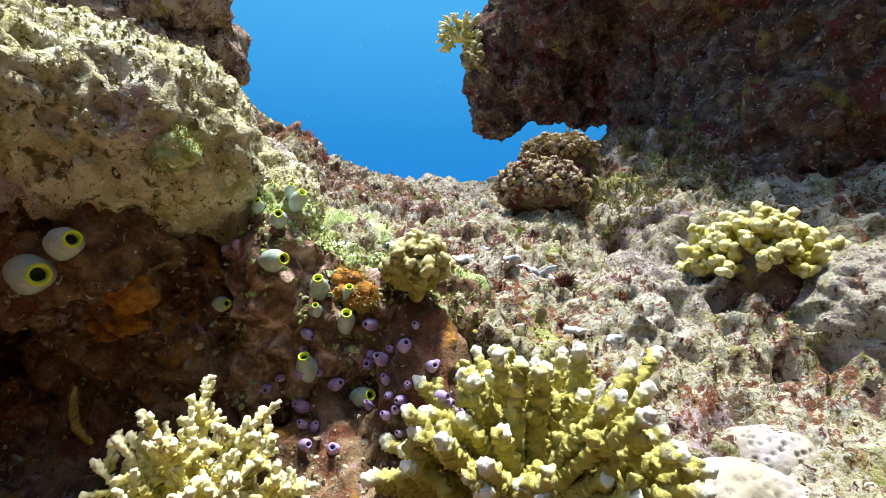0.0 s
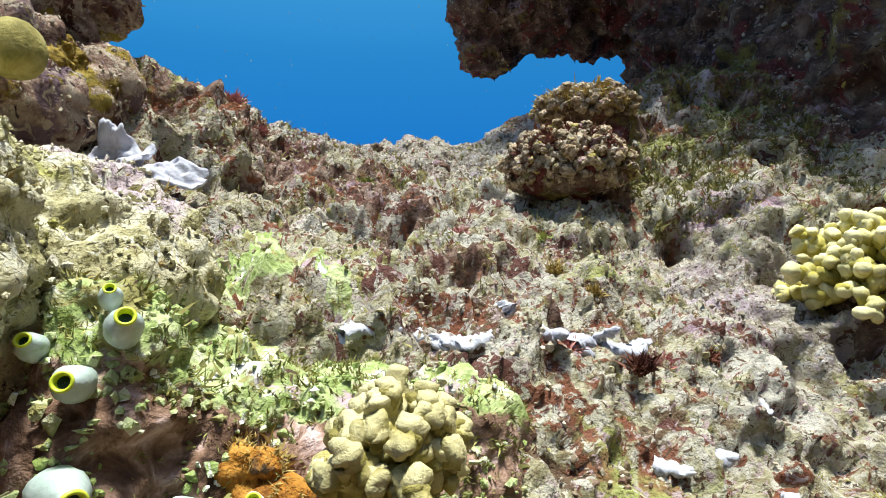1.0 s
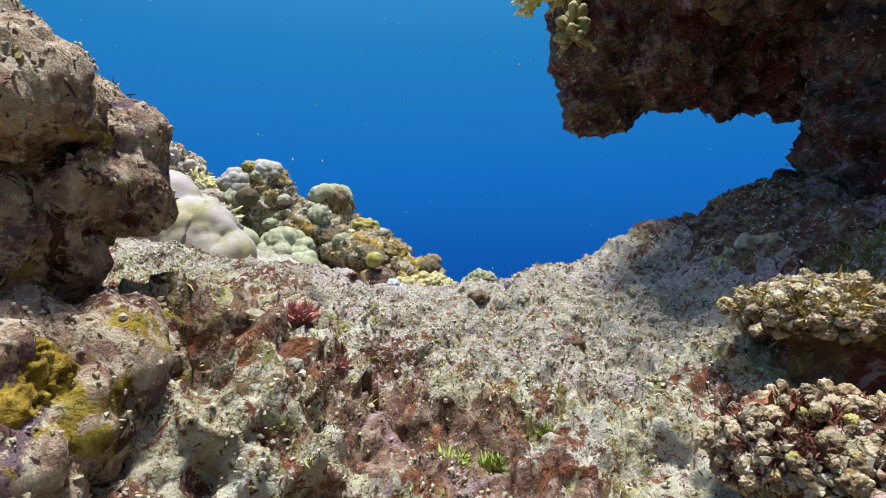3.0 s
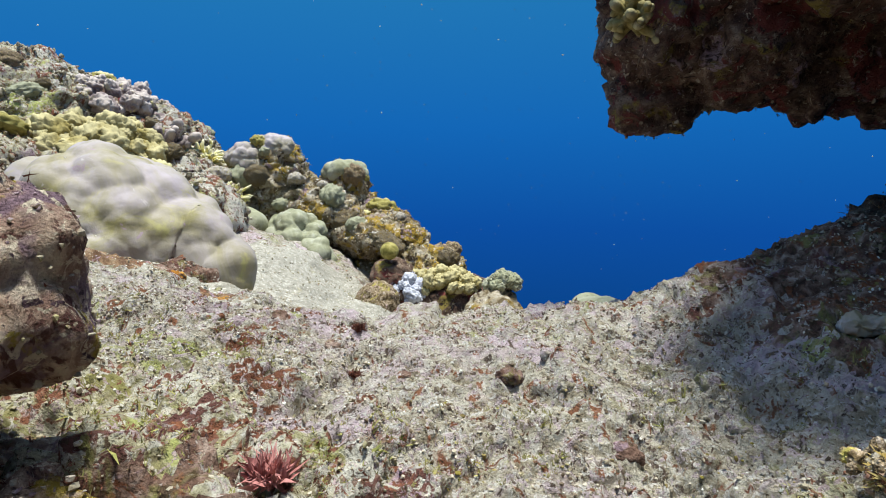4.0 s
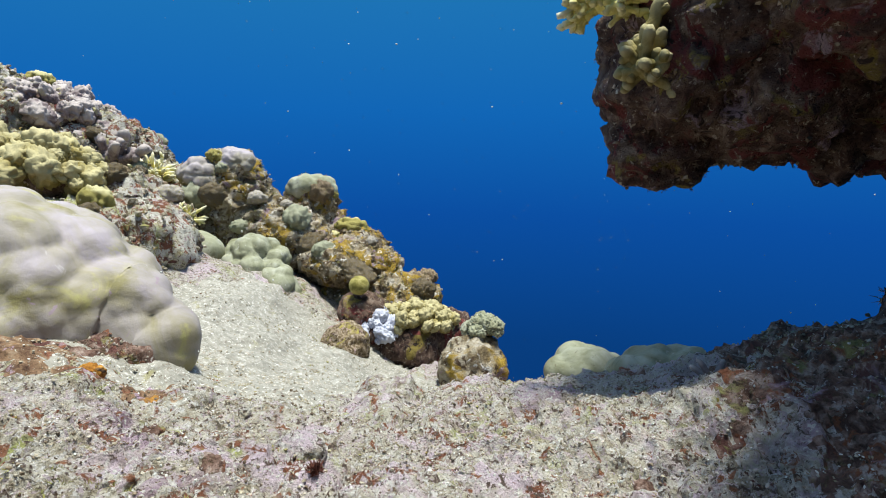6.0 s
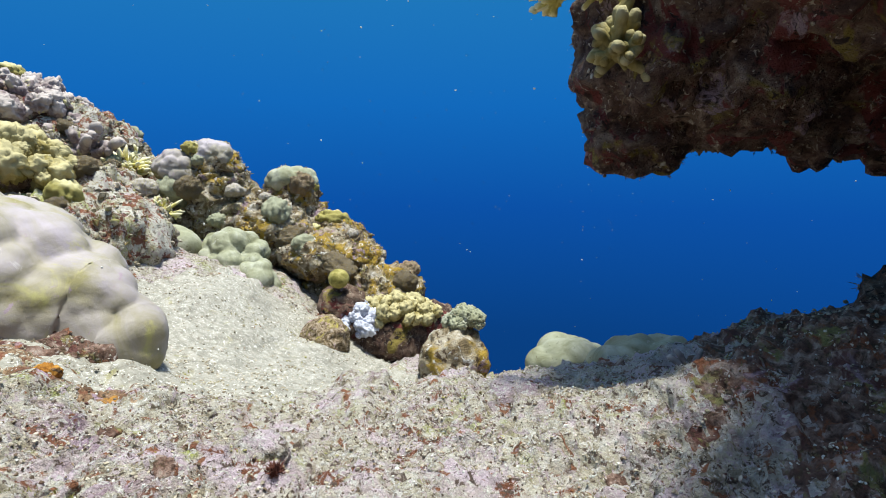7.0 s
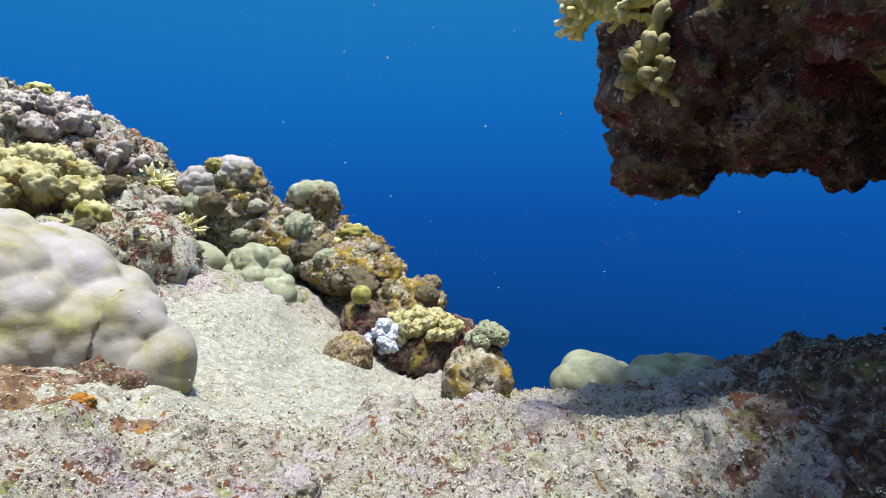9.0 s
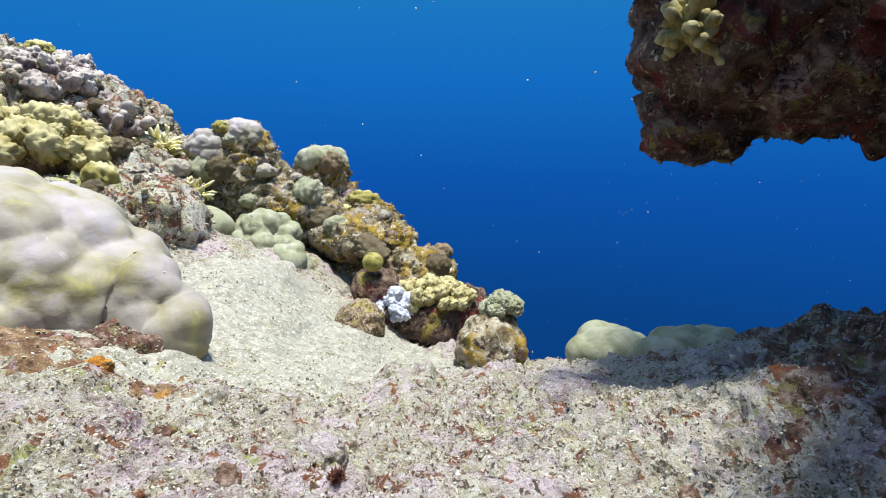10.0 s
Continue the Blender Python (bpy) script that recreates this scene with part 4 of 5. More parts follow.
tower = rock("coral_tower", (((-0.88, 2.27, 0.94), (0.10, 0.10, 0.13)), ((-0.80, 2.28, 0.87), (0.12, 0.12, 0.11)), ((-0.87, 2.26, 1.062), (0.06, 0.06, 0.05)), ((-0.70, 2.26, 0.84), (0.12, 0.1, 0.1)), ((-1.0, 2.3, 0.88), (0.15, 0.14, 0.12))), 0.007,
     (("fbm", 10, 0.025), ("ridge", 24, 0.020), ("knob", 44, 0.012), ("pit", 30, 0.016), ("fbm", 90, 0.006)), M_TOWER, "tower of brown and ochre coral rock", "rock", 56)
lump("pale_coral_knob", (-0.965, 2.20, 1.050), (0.052, 0.045, 0.050), (("fbm", 14, 0.014), ("knob", 30, 0.014), ("ridge", 60, 0.004)), M_PORITES, "pale rounded coral knob on the tower", "coral", 57, 5)
lump("pale_coral_knob", (-0.875, 2.24, 1.094), (0.050, 0.045, 0.034), (("fbm", 14, 0.014), ("knob", 30, 0.012), ("ridge", 60, 0.004)), M_PORITES, "pale rounded coral knob on the tower", "coral", 58, 5)
branching_coral("tuft_coral", (-0.955, 2.085, 0.925), 0.06, 16, 0.006, 3, 0.02, M_SOFT, "cream tuft coral beside the tower", "coral", 59, 0.05, (1, 0.8, 1), 0.3, step=0.006, sides=7)
mound = rock("coral_mound", (((-0.70, 2.43, 0.955), (0.08, 0.08, 0.09)), ((-0.66, 2.44, 0.83), (0.11, 0.10, 0.13)), ((-0.56, 2.40, 0.80), (0.12, 0.1, 0.1))), 0.007, (("fbm", 10, 0.022), ("ridge", 26, 0.018), ("knob", 46, 0.010), ("pit", 30, 0.014), ("fbm", 90, 0.006)), M_TOWER, "mound of brown coral rock behind the tower", "rock", 60)
lump("plate_coral", (-0.695, 2.42, 1.020), (0.080, 0.075, 0.036), (("fbm", 12, 0.016), ("knob", 26, 0.014), ("fbm", 90, 0.003)), M_LOBES, "pale green coral cap on the mound", "coral", 61, 5)
bank = rock("reef_bank", (((-1.48, 2.30, 1.05), (0.28, 0.26, 0.19)), ((-1.18, 1.98, 0.92), (0.24, 0.22, 0.13)), ((-1.22, 2.3, 0.95), (0.22, 0.2, 0.13)), ((-1.02, 1.85, 0.88), (0.15, 0.2, 0.08)), ((-1.9, 2.2, 1.1), (0.5, 0.5, 0.3)), ((-1.5, 1.7, 0.95), (0.35, 0.3, 0.15))), 0.011,
     (("fbm", 6, 0.05), ("ridge", 16, 0.034), ("knob", 30, 0.018), ("pit", 22, 0.024), ("fbm", 70, 0.008)), M_GROUND, "bank of crusted reef rock carrying corals", "rock", 62)
knob_coral("knob_coral", (-1.20, 1.83, 1.035), (0.16, 0.12, 0.085), 90, 0.0210, M_OCHRE, "dense yellow knobbed coral on the bank", "coral", 63, M_ROCK)
knob_coral("knob_coral", (-1.52, 2.25, 1.21), (0.20, 0.17, 0.100), 110, 0.0180, M_PURPLE, "mauve knobbed coral crowning the bank", "coral", 64, M_ROCK)
branching_coral("tube_coral", (-1.25, 2.2, 1.08), 0.12, 16, 0.015, 1, 0.03, M_PURPLE, "cluster of mauve tube corals", "coral", 65, 0.2, (1.3, 1, 0.9), 0.3, 0.12, 0.008, density=160, nub=(0.008, 0.007))
branching_coral("tuft_coral", (-1.12, 2.21, 1.035), 0.075, 60, 0.007, 2, 0.02, M_SOFT, "round cream tuft coral on the bank", "coral", 66, 0.0, (1, 0.8, 1), 0.4, step=0.007, sides=7)
lump("bank_rock", (-1.09, 2.12, 0.975), (0.08, 0.07, 0.07), (("fbm", 12, 0.02), ("ridge", 30, 0.012)), M_BROWNHEAD, "small crusted rock knob on the bank", "rock", 67)
shelf = rock("rock_shelf", (((-0.52, 2.24, 0.80), (0.16, 0.12, 0.06)), ((-0.50, 2.30, 0.66), (0.18, 0.12, 0.12)), ((-0.36, 2.2, 0.70), (0.12, 0.1, 0.08))), 0.007, (("fbm", 10, 0.025), ("ridge", 26, 0.018), ("knob", 46, 0.010), ("pit", 30, 0.016), ("fbm", 90, 0.006)), M_TOWER, "crusted rock shelf in the hollow", "rock", 68)
lump("ball_coral", (-0.42, 1.96, 0.785), (0.026, 0.026, 0.026), (("fbm", 30, 0.003),), M_FINGER, "small yellow ball coral", "coral", 69, 4)
lump("bank_rock", (-0.425, 1.86, 0.655), (0.055, 0.05, 0.055), (("fbm", 18, 0.012), ("ridge", 50, 0.008)), M_BROWNHEAD, "round crusted rock knob on the sand", "rock", 70)
rock("rock_block", (((-0.33, 2.03, 0.62), (0.13, 0.10, 0.09)), ((-0.24, 2.08, 0.60), (0.12, 0.1, 0.1)), ((-0.42, 2.0, 0.70), (0.06, 0.06, 0.05))), 0.008, (("fbm", 12, 0.022), ("ridge", 32, 0.012), ("knob", 50, 0.008)), M_ROCK, "dark rock block with crumbly crust", "rock", 71)
knob_coral("knob_coral", (-0.28, 2.02, 0.68), (0.10, 0.07, 0.04), 90, 0.011, M_OCHRE, "yellow knobbed coral on the dark block", "coral", 72, M_ROCK)
knob_coral("knob_coral", (-0.37, 1.97, 0.66), (0.05, 0.05, 0.05), 36, 0.011, M_BLEACH, "whitish knobbed coral on the dark block", "coral", 73, M_ROCK)
lump("rock_block", (-0.12, 1.81, 0.63), (0.07, 0.08, 0.09), (("fbm", 14, 0.016), ("ridge", 40, 0.01)), M_TOWER, "dark upright rock in the hollow", "rock", 74)
knob_coral("knob_coral", (-0.10, 1.83, 0.722), (0.036, 0.034, 0.022), 46, 0.0075, M_LOBES, "small pale knobbed coral on the dark upright rock", "coral", 79, M_ROCK)
lump("lobe_coral", (0.25, 1.66, 0.672), (0.10, 0.08, 0.062), (("fbm", 9, 0.018), ("knob", 20, 0.022), ("knob", 55, 0.004)), M_LOBES, "low pale lobed coral under the overhang", "coral", 75, 5, "lobe corals")
lump("lobe_coral", (0.12, 1.76, 0.655), (0.08, 0.07, 0.045), (("fbm", 9, 0.014), ("knob", 19, 0.018)), M_LOBES, "low pale lobed coral under the overhang", "coral", 76, 5, "lobe corals")
branching_coral("tube_coral", (0.20, 1.335, top(0.20, 1.335) + 0.004), 0.036, 5, 0.0052, 0, 0.02, M_PURPLE, "short upright mauve tube corals on the ridge", "coral", 77, 0.5, (1.3, 0.6, 1), 0.3, 0.1, 0.003)

# corals on the overhang
branching_coral("soft_coral", (0.046, 1.365, 1.285), 0.068, 22, 0.0044, 6, 0.02, M_SOFT, "pale yellow bushy soft coral on the overhang", "coral", 81, -0.3, (1.0, 0.9, 1.2), 0.3, 0.1, 0.004, sides=10, density=500, nub=(0.0045, 0.0022))
branching_coral("finger_coral", (0.088, 1.338, 1.200), 0.045, 24, 0.0082, 2, 0.012, M_OCHRE, "stubby yellow leather coral on the overhang", "coral", 82, -0.5, (0.75, 0.9, 1.5), 0.35, 0.04, 0.003, density=100, nub=(0.003, 0.006))

# small growth all over the far reef
for k, (ob, n, size) in enumerate(((bank, 6500, 0.012), (tower, 1500, 0.006), (mound, 1000, 0.006), (shelf, 1200, 0.006), (foot, 700, 0.004))):
    crust(ob, n, size * 0.4, M_CRUMB, 300 + k, -0.2)
    if ob is not foot:
        fuzz(ob, n * 2, size * (0.3 if ob is bank else 0.6), M_TURF if k % 2 else M_YELLOWTURF, 320 + k, -0.4)
bpy.context.view_layer.update()
rngf = np.random.RandomState(55)
CLUMPS = []
for k, (material, word) in enumerate(((M_TOWER, "ochre"), (M_FINGER, "yellow"), (M_LOBES, "grey-green"), (M_PORITES, "pale"), (M_BROWNHEAD, "brown"))):
    for q in range(2):
        v, f = BALLS[4]
        v = roughen(v * np.array((1, 0.9, 0.7)), f, (("fbm", 1.2, 0.35), ("knob", 2.6 + q, 0.32), ("knob", 7, 0.12)), 700 + 10 * k + q)
        CLUMPS.append((mesh_of("small_coral", v, f, material, np.clip(v[:, 2], 0, 1)), word))
for ob, n in ((bank, 90), (tower, 16), (mound, 10), (shelf, 12)):
    lo, hi = np.array(ob.bound_box).min(0), np.array(ob.bound_box).max(0)
    for k in range(n):
        x, y = rngf.uniform(lo[0], hi[0]), rngf.uniform(lo[1], (lo[1] + hi[1]) / 2 if ob is not bank else hi[1])
        hit, at, nn, _ = ob.ray_cast(Vector((x, y, 3)), Vector((0, 0, -1)))
        if not hit or nn.z < 0.15 or (ob.matrix_world @ at).x < -1.75:
            continue
        me, word = CLUMPS[rngf.randint(len(CLUMPS))]
        r = rngf.uniform(0.014, 0.038)
        small = thing("small_coral", me, ob.matrix_world @ at + nn * r * 0.15, "small " + word + " knobbed coral on the far reef rock", "coral", "small far corals")
        small.scale = (r * rngf.uniform(0.8, 1.3), r, r * rngf.uniform(0.8, 1.2))
        small.rotation_euler = (rngf.uniform(-0.4, 0.4), rngf.uniform(-0.4, 0.4), rngf.uniform(0, 6.28))

# ---- loose and grown things on the rock ----
def plan_points(n, rng, mask_scale, mask_seed, keep, box=(-0.62, 0.5, 0.3, 1.5)):
    """Places on the ground in patches, with the ground's normals."""
    x, y = rng.uniform(box[0], box[1], n * 4), rng.uniform(box[2], box[3], n * 4)
    m = fbm(np.stack([x, y, 0 * x], 1), mask_scale, 3, 0.55, mask_seed)
    ok = m > keep
    x, y = x[ok][:n], y[ok][:n]
    e = 0.004

    up = slope_of(x, y)
    at = np.stack([x, y, lie(x, y)], 1) + up * relief(x, y)[:, None]
    tilt = up.copy()
    tilt[:, 0] -= 0.6 * (relief(x + e, y) - relief(x - e, y)) / (2 * e)
    tilt[:, 1] -= 0.6 * (relief(x, y + e) - relief(x, y - e)) / (2 * e)
    return at, tilt / np.linalg.norm(tilt, axis=1)[:, None]


rng = np.random.RandomState(400)
p, nn = plan_points(20000, rng, 12, 201, -0.1)
tagged(new("reef_rubble", crumbs(p, nn, 0.0013 * rng.lognormal(0, 0.45, len(p)), rng, M_CRUMB, "reef_rubble", -0.25)), "fine pale crumbs of coral strewn over the rock", "rubble", "", "stuff")
p, nn = plan_points(3500, rng, 16, 203, 0.16, (-0.45, 0.45, 0.4, 1.0))
tagged(new("turf_algae", blades(p, nn, 0.0030 * rng.lognormal(0, 0.35, len(p)), rng, M_TURF, "turf_algae")), "short olive turf algae growing in patches on the rock", "algae", "", "stuff")
p, nn = plan_points(3500, rng, 20, 205, -0.05, (0.22, 0.46, 0.70, 0.95))
tagged(new("turf_algae", blades(p, nn, 0.0042 * rng.lognormal(0, 0.35, len(p)), rng, M_TURF, "turf_algae", 6)), "olive turf algae covering the slope below the overhang", "algae", "", "stuff")
p, nn = plan_points(2000, rng, 11, 207, 0.24, (-0.45, 0.4, 0.42, 0.95))
tagged(new("red_algae", blades(p, nn, 0.0014 * rng.lognormal(0, 0.35, len(p)), rng, M_REDTURF, "red_algae", 6)), "rust-red algae tufts growing in patches on the rock", "algae", "", "stuff")

p, nn = plan_points(5000, rng, 9, 211, -0.3, (-0.95, 0.05, 1.2, 2.1))
tagged(new("sand_grit", crumbs(p, nn, 0.0015 * rng.lognormal(0, 0.5, len(p)), rng, M_CRUMB, "sand_grit", -0.1)), "coarse coral grit on the sand behind the crest", "grit", "", "stuff")
p, nn = plan_points(2500, rng, 14, 213, -0.2, (-0.3, 0.25, 0.26, 0.46))
tagged(new("crevice_grit", crumbs(p, nn, 0.0014 * rng.lognormal(0, 0.5, len(p)), rng, M_DARKCRUMB, "crevice_grit", 0.0)), "small crumbs and growth in the dark crevice", "grit", "", "stuff")

p, nn = plan_points(6000, rng, 10, 217, -0.25, (-0.7, 0.35, 0.84, 1.36))
tagged(new("dark_grit", crumbs(p, nn, 0.0012 * rng.lognormal(0, 0.4, len(p)), rng, M_DARKCRUMB, "dark_grit", -0.1)), "dark brown crumbs strewn over the silted crest", "grit", "", "stuff")
p, nn = plan_points(2600, rng, 13, 219, -0.1, (-0.7, 0.35, 0.84, 1.36))
tagged(new("pale_grit", crumbs(p, nn, 0.0010 * rng.lognormal(0, 0.4, len(p)), rng, M_FLECK, "pale_grit", -0.1)), "whitish coral grit strewn over the silted crest", "grit", "", "stuff")
p, nn = plan_points(5000, rng, 24, 215, -0.1, (-0.30, 0.04, 0.66, 0.84))
tagged(new("brown_turf", blades(p, nn, 0.0013 * rng.lognormal(0, 0.35, len(p)), rng, M_REDTURF, "brown_turf", 6)), "brown turf algae matted over the mound below the crest", "algae", "", "stuff")

# bleached coral pieces
def ruffled(at, w, h, turn, lean, label, seed, thick=0.0032):
    """A bleached plate, wavy and folded, with a lobed rim."""
    rings, sides = 26, 72
    rho, th = (a.ravel() for a in np.meshgrid(np.linspace(0.02, 1, rings), np.arange(sides) / sides * 2 * math.pi, indexing="ij"))
    way = np.stack([np.cos(th), np.sin(th), 0 * th], 1)
    rim = 1 + 0.5 * fbm(way * 1.0 + seed, 1.3, 2, 0.5, seed) + 0.22 * fbm(way + seed, 4.0, 2, 0.5, seed + 1)
    x, z = w * rho * rim * np.cos(th), h * rho * rim * np.sin(th)
    flat = np.stack([x, z, 0 * x], 1) + seed
    fold = 0.021 * fbm(flat, 36, 3, 0.5, seed + 2) + 0.004 * fbm(flat, 130, 2, 0.5, seed + 3)
    half = thick * np.sqrt(np.clip(1 - rho ** 6, 0, 1)) * (1 + 0.5 * fbm(flat, 80, 2, 0.5, seed + 4))
    front, back = np.stack([x, fold - half, z], 1), np.stack([x, fold + half, z], 1)
    k = rings * sides
    f = []
    for i in range(rings - 1):
        for j in range(sides):
            q = [i * sides + j, i * sides + (j + 1) % sides, (i + 1) * sides + (j + 1) % sides, (i + 1) * sides + j]
            f += [q, [c + k for c in q[::-1]]]
    f += [[j, (j + 1) % sides, 2 * k] for j in range(sides)] + [[k + (j + 1) % sides, k + j, 2 * k + 1] for j in range(sides)]
    v = np.concatenate([front, back, front[:sides].mean(0)[None], back[:sides].mean(0)[None]])
    ob = thing("bleached_coral", mesh_of("bleached_coral", v, f, M_BLEACH), at, label, "coral", "bleached coral plates")
    ob.matrix_basis = pose(*at, lean, 0, turn)


ruffled((-0.242, 0.603, 0.690), 0.017, 0.032, 20, -14, "bluish-white bleached coral plate standing folded on the rock", 91)
ruffled((-0.224, 0.598, 0.676), 0.012, 0.022, -50, -10, "narrow bluish-white bleached coral plate standing on the rock", 92)
ruffled((-0.198, 0.603, 0.676), 0.024, 0.017, -8, -40, "bluish-white bleached coral plate with a jagged rim", 93)
ruffled((-0.205, 0.584, 0.655), 0.026, 0.014, 10, -62, "bluish-white bleached coral plate lying on the rock", 94)


def rubble_branch(x, y, turn, length, r, seed, label="whitish broken coral branch lying on the rock"):
    q = np.random.RandomState(seed)
    v, f, g = branch(q, np.array((-length / 2, 0, 0)), np.array((1, 0, 0.05)), length, r, 4, length * 0.45, 0.40, 0.0016, 10, 0.1)
    v[:, 2] *= 0.7
    v = v + 0.005 * np.stack([fbm(v + seed, 60, 3, 0.5, s) for s in (1, 2, 3)], 1)
    ob = thing("coral_rubble", mesh_of("coral_rubble", v, f, M_BLEACH), (x, y, top(x, y) + r * 0.2), label, "coral rubble", "bleached branch rubble")
    ob.rotation_euler = (radians(14), 0, radians(turn))


for x, y, turn, length, r in ((0.118, 0.532, -15, 0.055, 0.0062), (0.098, 0.512, 60, 0.034, 0.0058), (0.052, 0.526, 100, 0.018, 0.0066), (0.006, 0.486, -30, 0.04, 0.006), (0.035, 0.476, 20, 0.03, 0.0055),
                              (-0.028, 0.470, 35, 0.034, 0.006), (0.075, 0.488, -50, 0.022, 0.005), (0.165, 0.485, 10, 0.024, 0.005), (0.195, 0.46, 70, 0.02, 0.006), (0.13, 0.455, -25, 0.02, 0.005), (0.215, 0.52, 15, 0.02, 0.004)):
    rubble_branch(x, y, turn, length, r, int(abs(x) * 1e4) + 7)
lump("pale_rubble", (0.245, 1.02, top(0.245, 1.02) + 0.006), (0.024, 0.015, 0.009), (("fbm", 40, 0.012), ("ridge", 90, 0.006), ("fbm", 200, 0.003)), M_PORITES, "pale lump of rubble on the brown ridge", "coral rubble", 95, 5)

ledge_knobs = rock("ledge_rock", (((-0.203, 0.520, 0.628), (0.034, 0.032, 0.027)), ((-0.168, 0.505, 0.612), (0.030, 0.028, 0.026)), ((-0.232, 0.530, 0.636), (0.026, 0.028, 0.024)), ((-0.19, 0.50, 0.60), (0.05, 0.04, 0.025))), 0.003,
     (("fbm", 20, 0.010), ("knob", 60, 0.007), ("fbm", 130, 0.004), ("knob", 190, 0.002)), M_PINK, "low knobbly rock with lilac-pink crust on the ledge", "rock", 244)
crust(ledge_knobs, 2500, 0.0011, M_CRUMB, 118, -0.3)
fuzz(ledge_knobs, 1200, 0.0016, M_YELLOWTURF, 218)

# sponges
lump("yellow_sponge", (-0.290, 0.615, 0.752), (0.015, 0.034, 0.042), (("fbm", 30, 0.012), ("pit", 185, 0.0045), ("fbm", 200, 0.003)), M_YELLOW, "ochre-yellow pitted sponge crusting the pillar's foot", "sponge", 96, 6)
lump("ball_sponge", (-0.268, 0.535, 0.750), (0.018, 0.018, 0.020), (("fbm", 40, 0.003),), M_FINGER, "pale yellow ball sponge beside the pillar", "sponge", 98, 4)
lump("red_sponge", (-0.160, 0.380, 0.638), (0.010, 0.011, 0.014), (("fbm", 80, 0.005),), M_RED, "small brick-red sponge on the boulder", "sponge", 99, 4)
rock("orange_sponge", (((-0.225, 0.40, 0.492), (0.022, 0.02, 0.010)), ((-0.19, 0.405, 0.486), (0.018, 0.02, 0.012)), ((-0.255, 0.385, 0.480), (0.016, 0.02, 0.010)), ((-0.205, 0.40, 0.470), (0.012, 0.02, 0.014)), ((-0.24, 0.395, 0.466), (0.010, 0.016, 0.012))), 0.003, (("fbm", 40, 0.012), ("ridge", 80, 0.008), ("pit", 60, 0.006)), M_ORANGE, "orange sponge spread under the boulder", "sponge", 100)
lump("orange_sponge", (-0.56, 1.205, top(-0.56, 1.205) + 0.003), (0.014, 0.010, 0.007), (("fbm", 70, 0.008), ("ridge", 140, 0.004)), M_ORANGE, "small orange sponge before the great boulder coral", "sponge", 101, 5)

way = np.array(((-0.213, 0.300, 0.452), (-0.212, 0.298, 0.445), (-0.211, 0.297, 0.436), (-0.207, 0.296, 0.428), (-0.202, 0.296, 0.423), (-0.197, 0.296, 0.419)))
v, f, g = tube(way - way[0], (0.0015, 0.0024, 0.0027, 0.0027, 0.0025, 0.0014), 10, 0.15, 3)
thing("finger_sponge", mesh_of("finger_sponge", v, f, M_YELLOW), way[0], "thin curved yellow-brown sponge finger in the dark crevice", "sponge")

# knobs and dark tufts on the crest
lump("crest_lump", (-0.278, 1.125, top(-0.278, 1.125)), (0.026, 0.022, 0.022), (("fbm", 30, 0.008), ("ridge", 80, 0.004)), M_CREST, "pale crusted lump on the reef crest", "rock", 240, 5)
rock("crest_hump", (((-0.30, 1.38, 0.700), (0.07, 0.06, 0.035)), ((-0.22, 1.33, 0.712), (0.07, 0.05, 0.030)), ((-0.13, 1.39, 0.715), (0.06, 0.06, 0.036)), ((-0.02, 1.36, 0.745), (0.07, 0.07, 0.026)), ((-0.24, 1.42, 0.700), (0.06, 0.05, 0.038))), 0.005,
     (("fbm", 12, 0.026), ("ridge", 30, 0.012), ("fbm", 90, 0.005)), M_CREST, "low crusted humps of rock along the hollow's rim", "rock", 241)

rngc = np.random.RandomState(61)
for k in range(22):
    x, y, r = rngc.uniform(-0.46, 0.12), rngc.uniform(0.88, 1.24), rngc.uniform(0.004, 0.011)
    lump("loose_stone", (x, y, top(x, y)), (r * rngc.uniform(1.0, 1.6), r, r * rngc.uniform(0.6, 0.9)), (("fbm", 0.6 / r, r * 0.7), ("ridge", 1.4 / r, r * 0.4), ("fbm", 4 / r, r * 0.2)), M_RIDGE if k % 3 == 0 else M_CREST,
         "small brown crusted stone on the crest" if k % 3 == 0 else "small pale crusted stone on the crest", "stone", 500 + k, 4, "loose stones on the crest", rngc.uniform(0, 360))

# single tufts of algae
M_PINKTURF = reef_mat("pink_algae_blades", ((0.35, (0.30, 0.10, 0.10)), (0.6, (0.46, 0.22, 0.20))), 30, (), 0.9, (), vary=0.4)
M_GREENTURF = reef_mat("green_algae_blades", ((0.35, (0.20, 0.24, 0.05)), (0.6, (0.40, 0.44, 0.14))), 30, (), 0.9, (), vary=0.4)


def tuft(x, y, r, n, material, label, seed):
    q = np.random.RandomState(seed)
    at = (x, y, top(x, y) - 0.001)
    a, d = q.uniform(0, 6.283, n), r * 0.45 * np.sqrt(q.uniform(0, 1, n))
    pts = np.stack([np.cos(a) * d, np.sin(a) * d, 0 * a], 1)
    out = np.stack([np.cos(a) * d / r, np.sin(a) * d / r, 0.7 + 0 * a], 1)
    thing("algae_tuft", blades(pts, out / np.linalg.norm(out, axis=1)[:, None], r * q.uniform(0.35, 0.7, n), q, material, "algae_tuft", 9), at, label, "algae", "algae tufts")


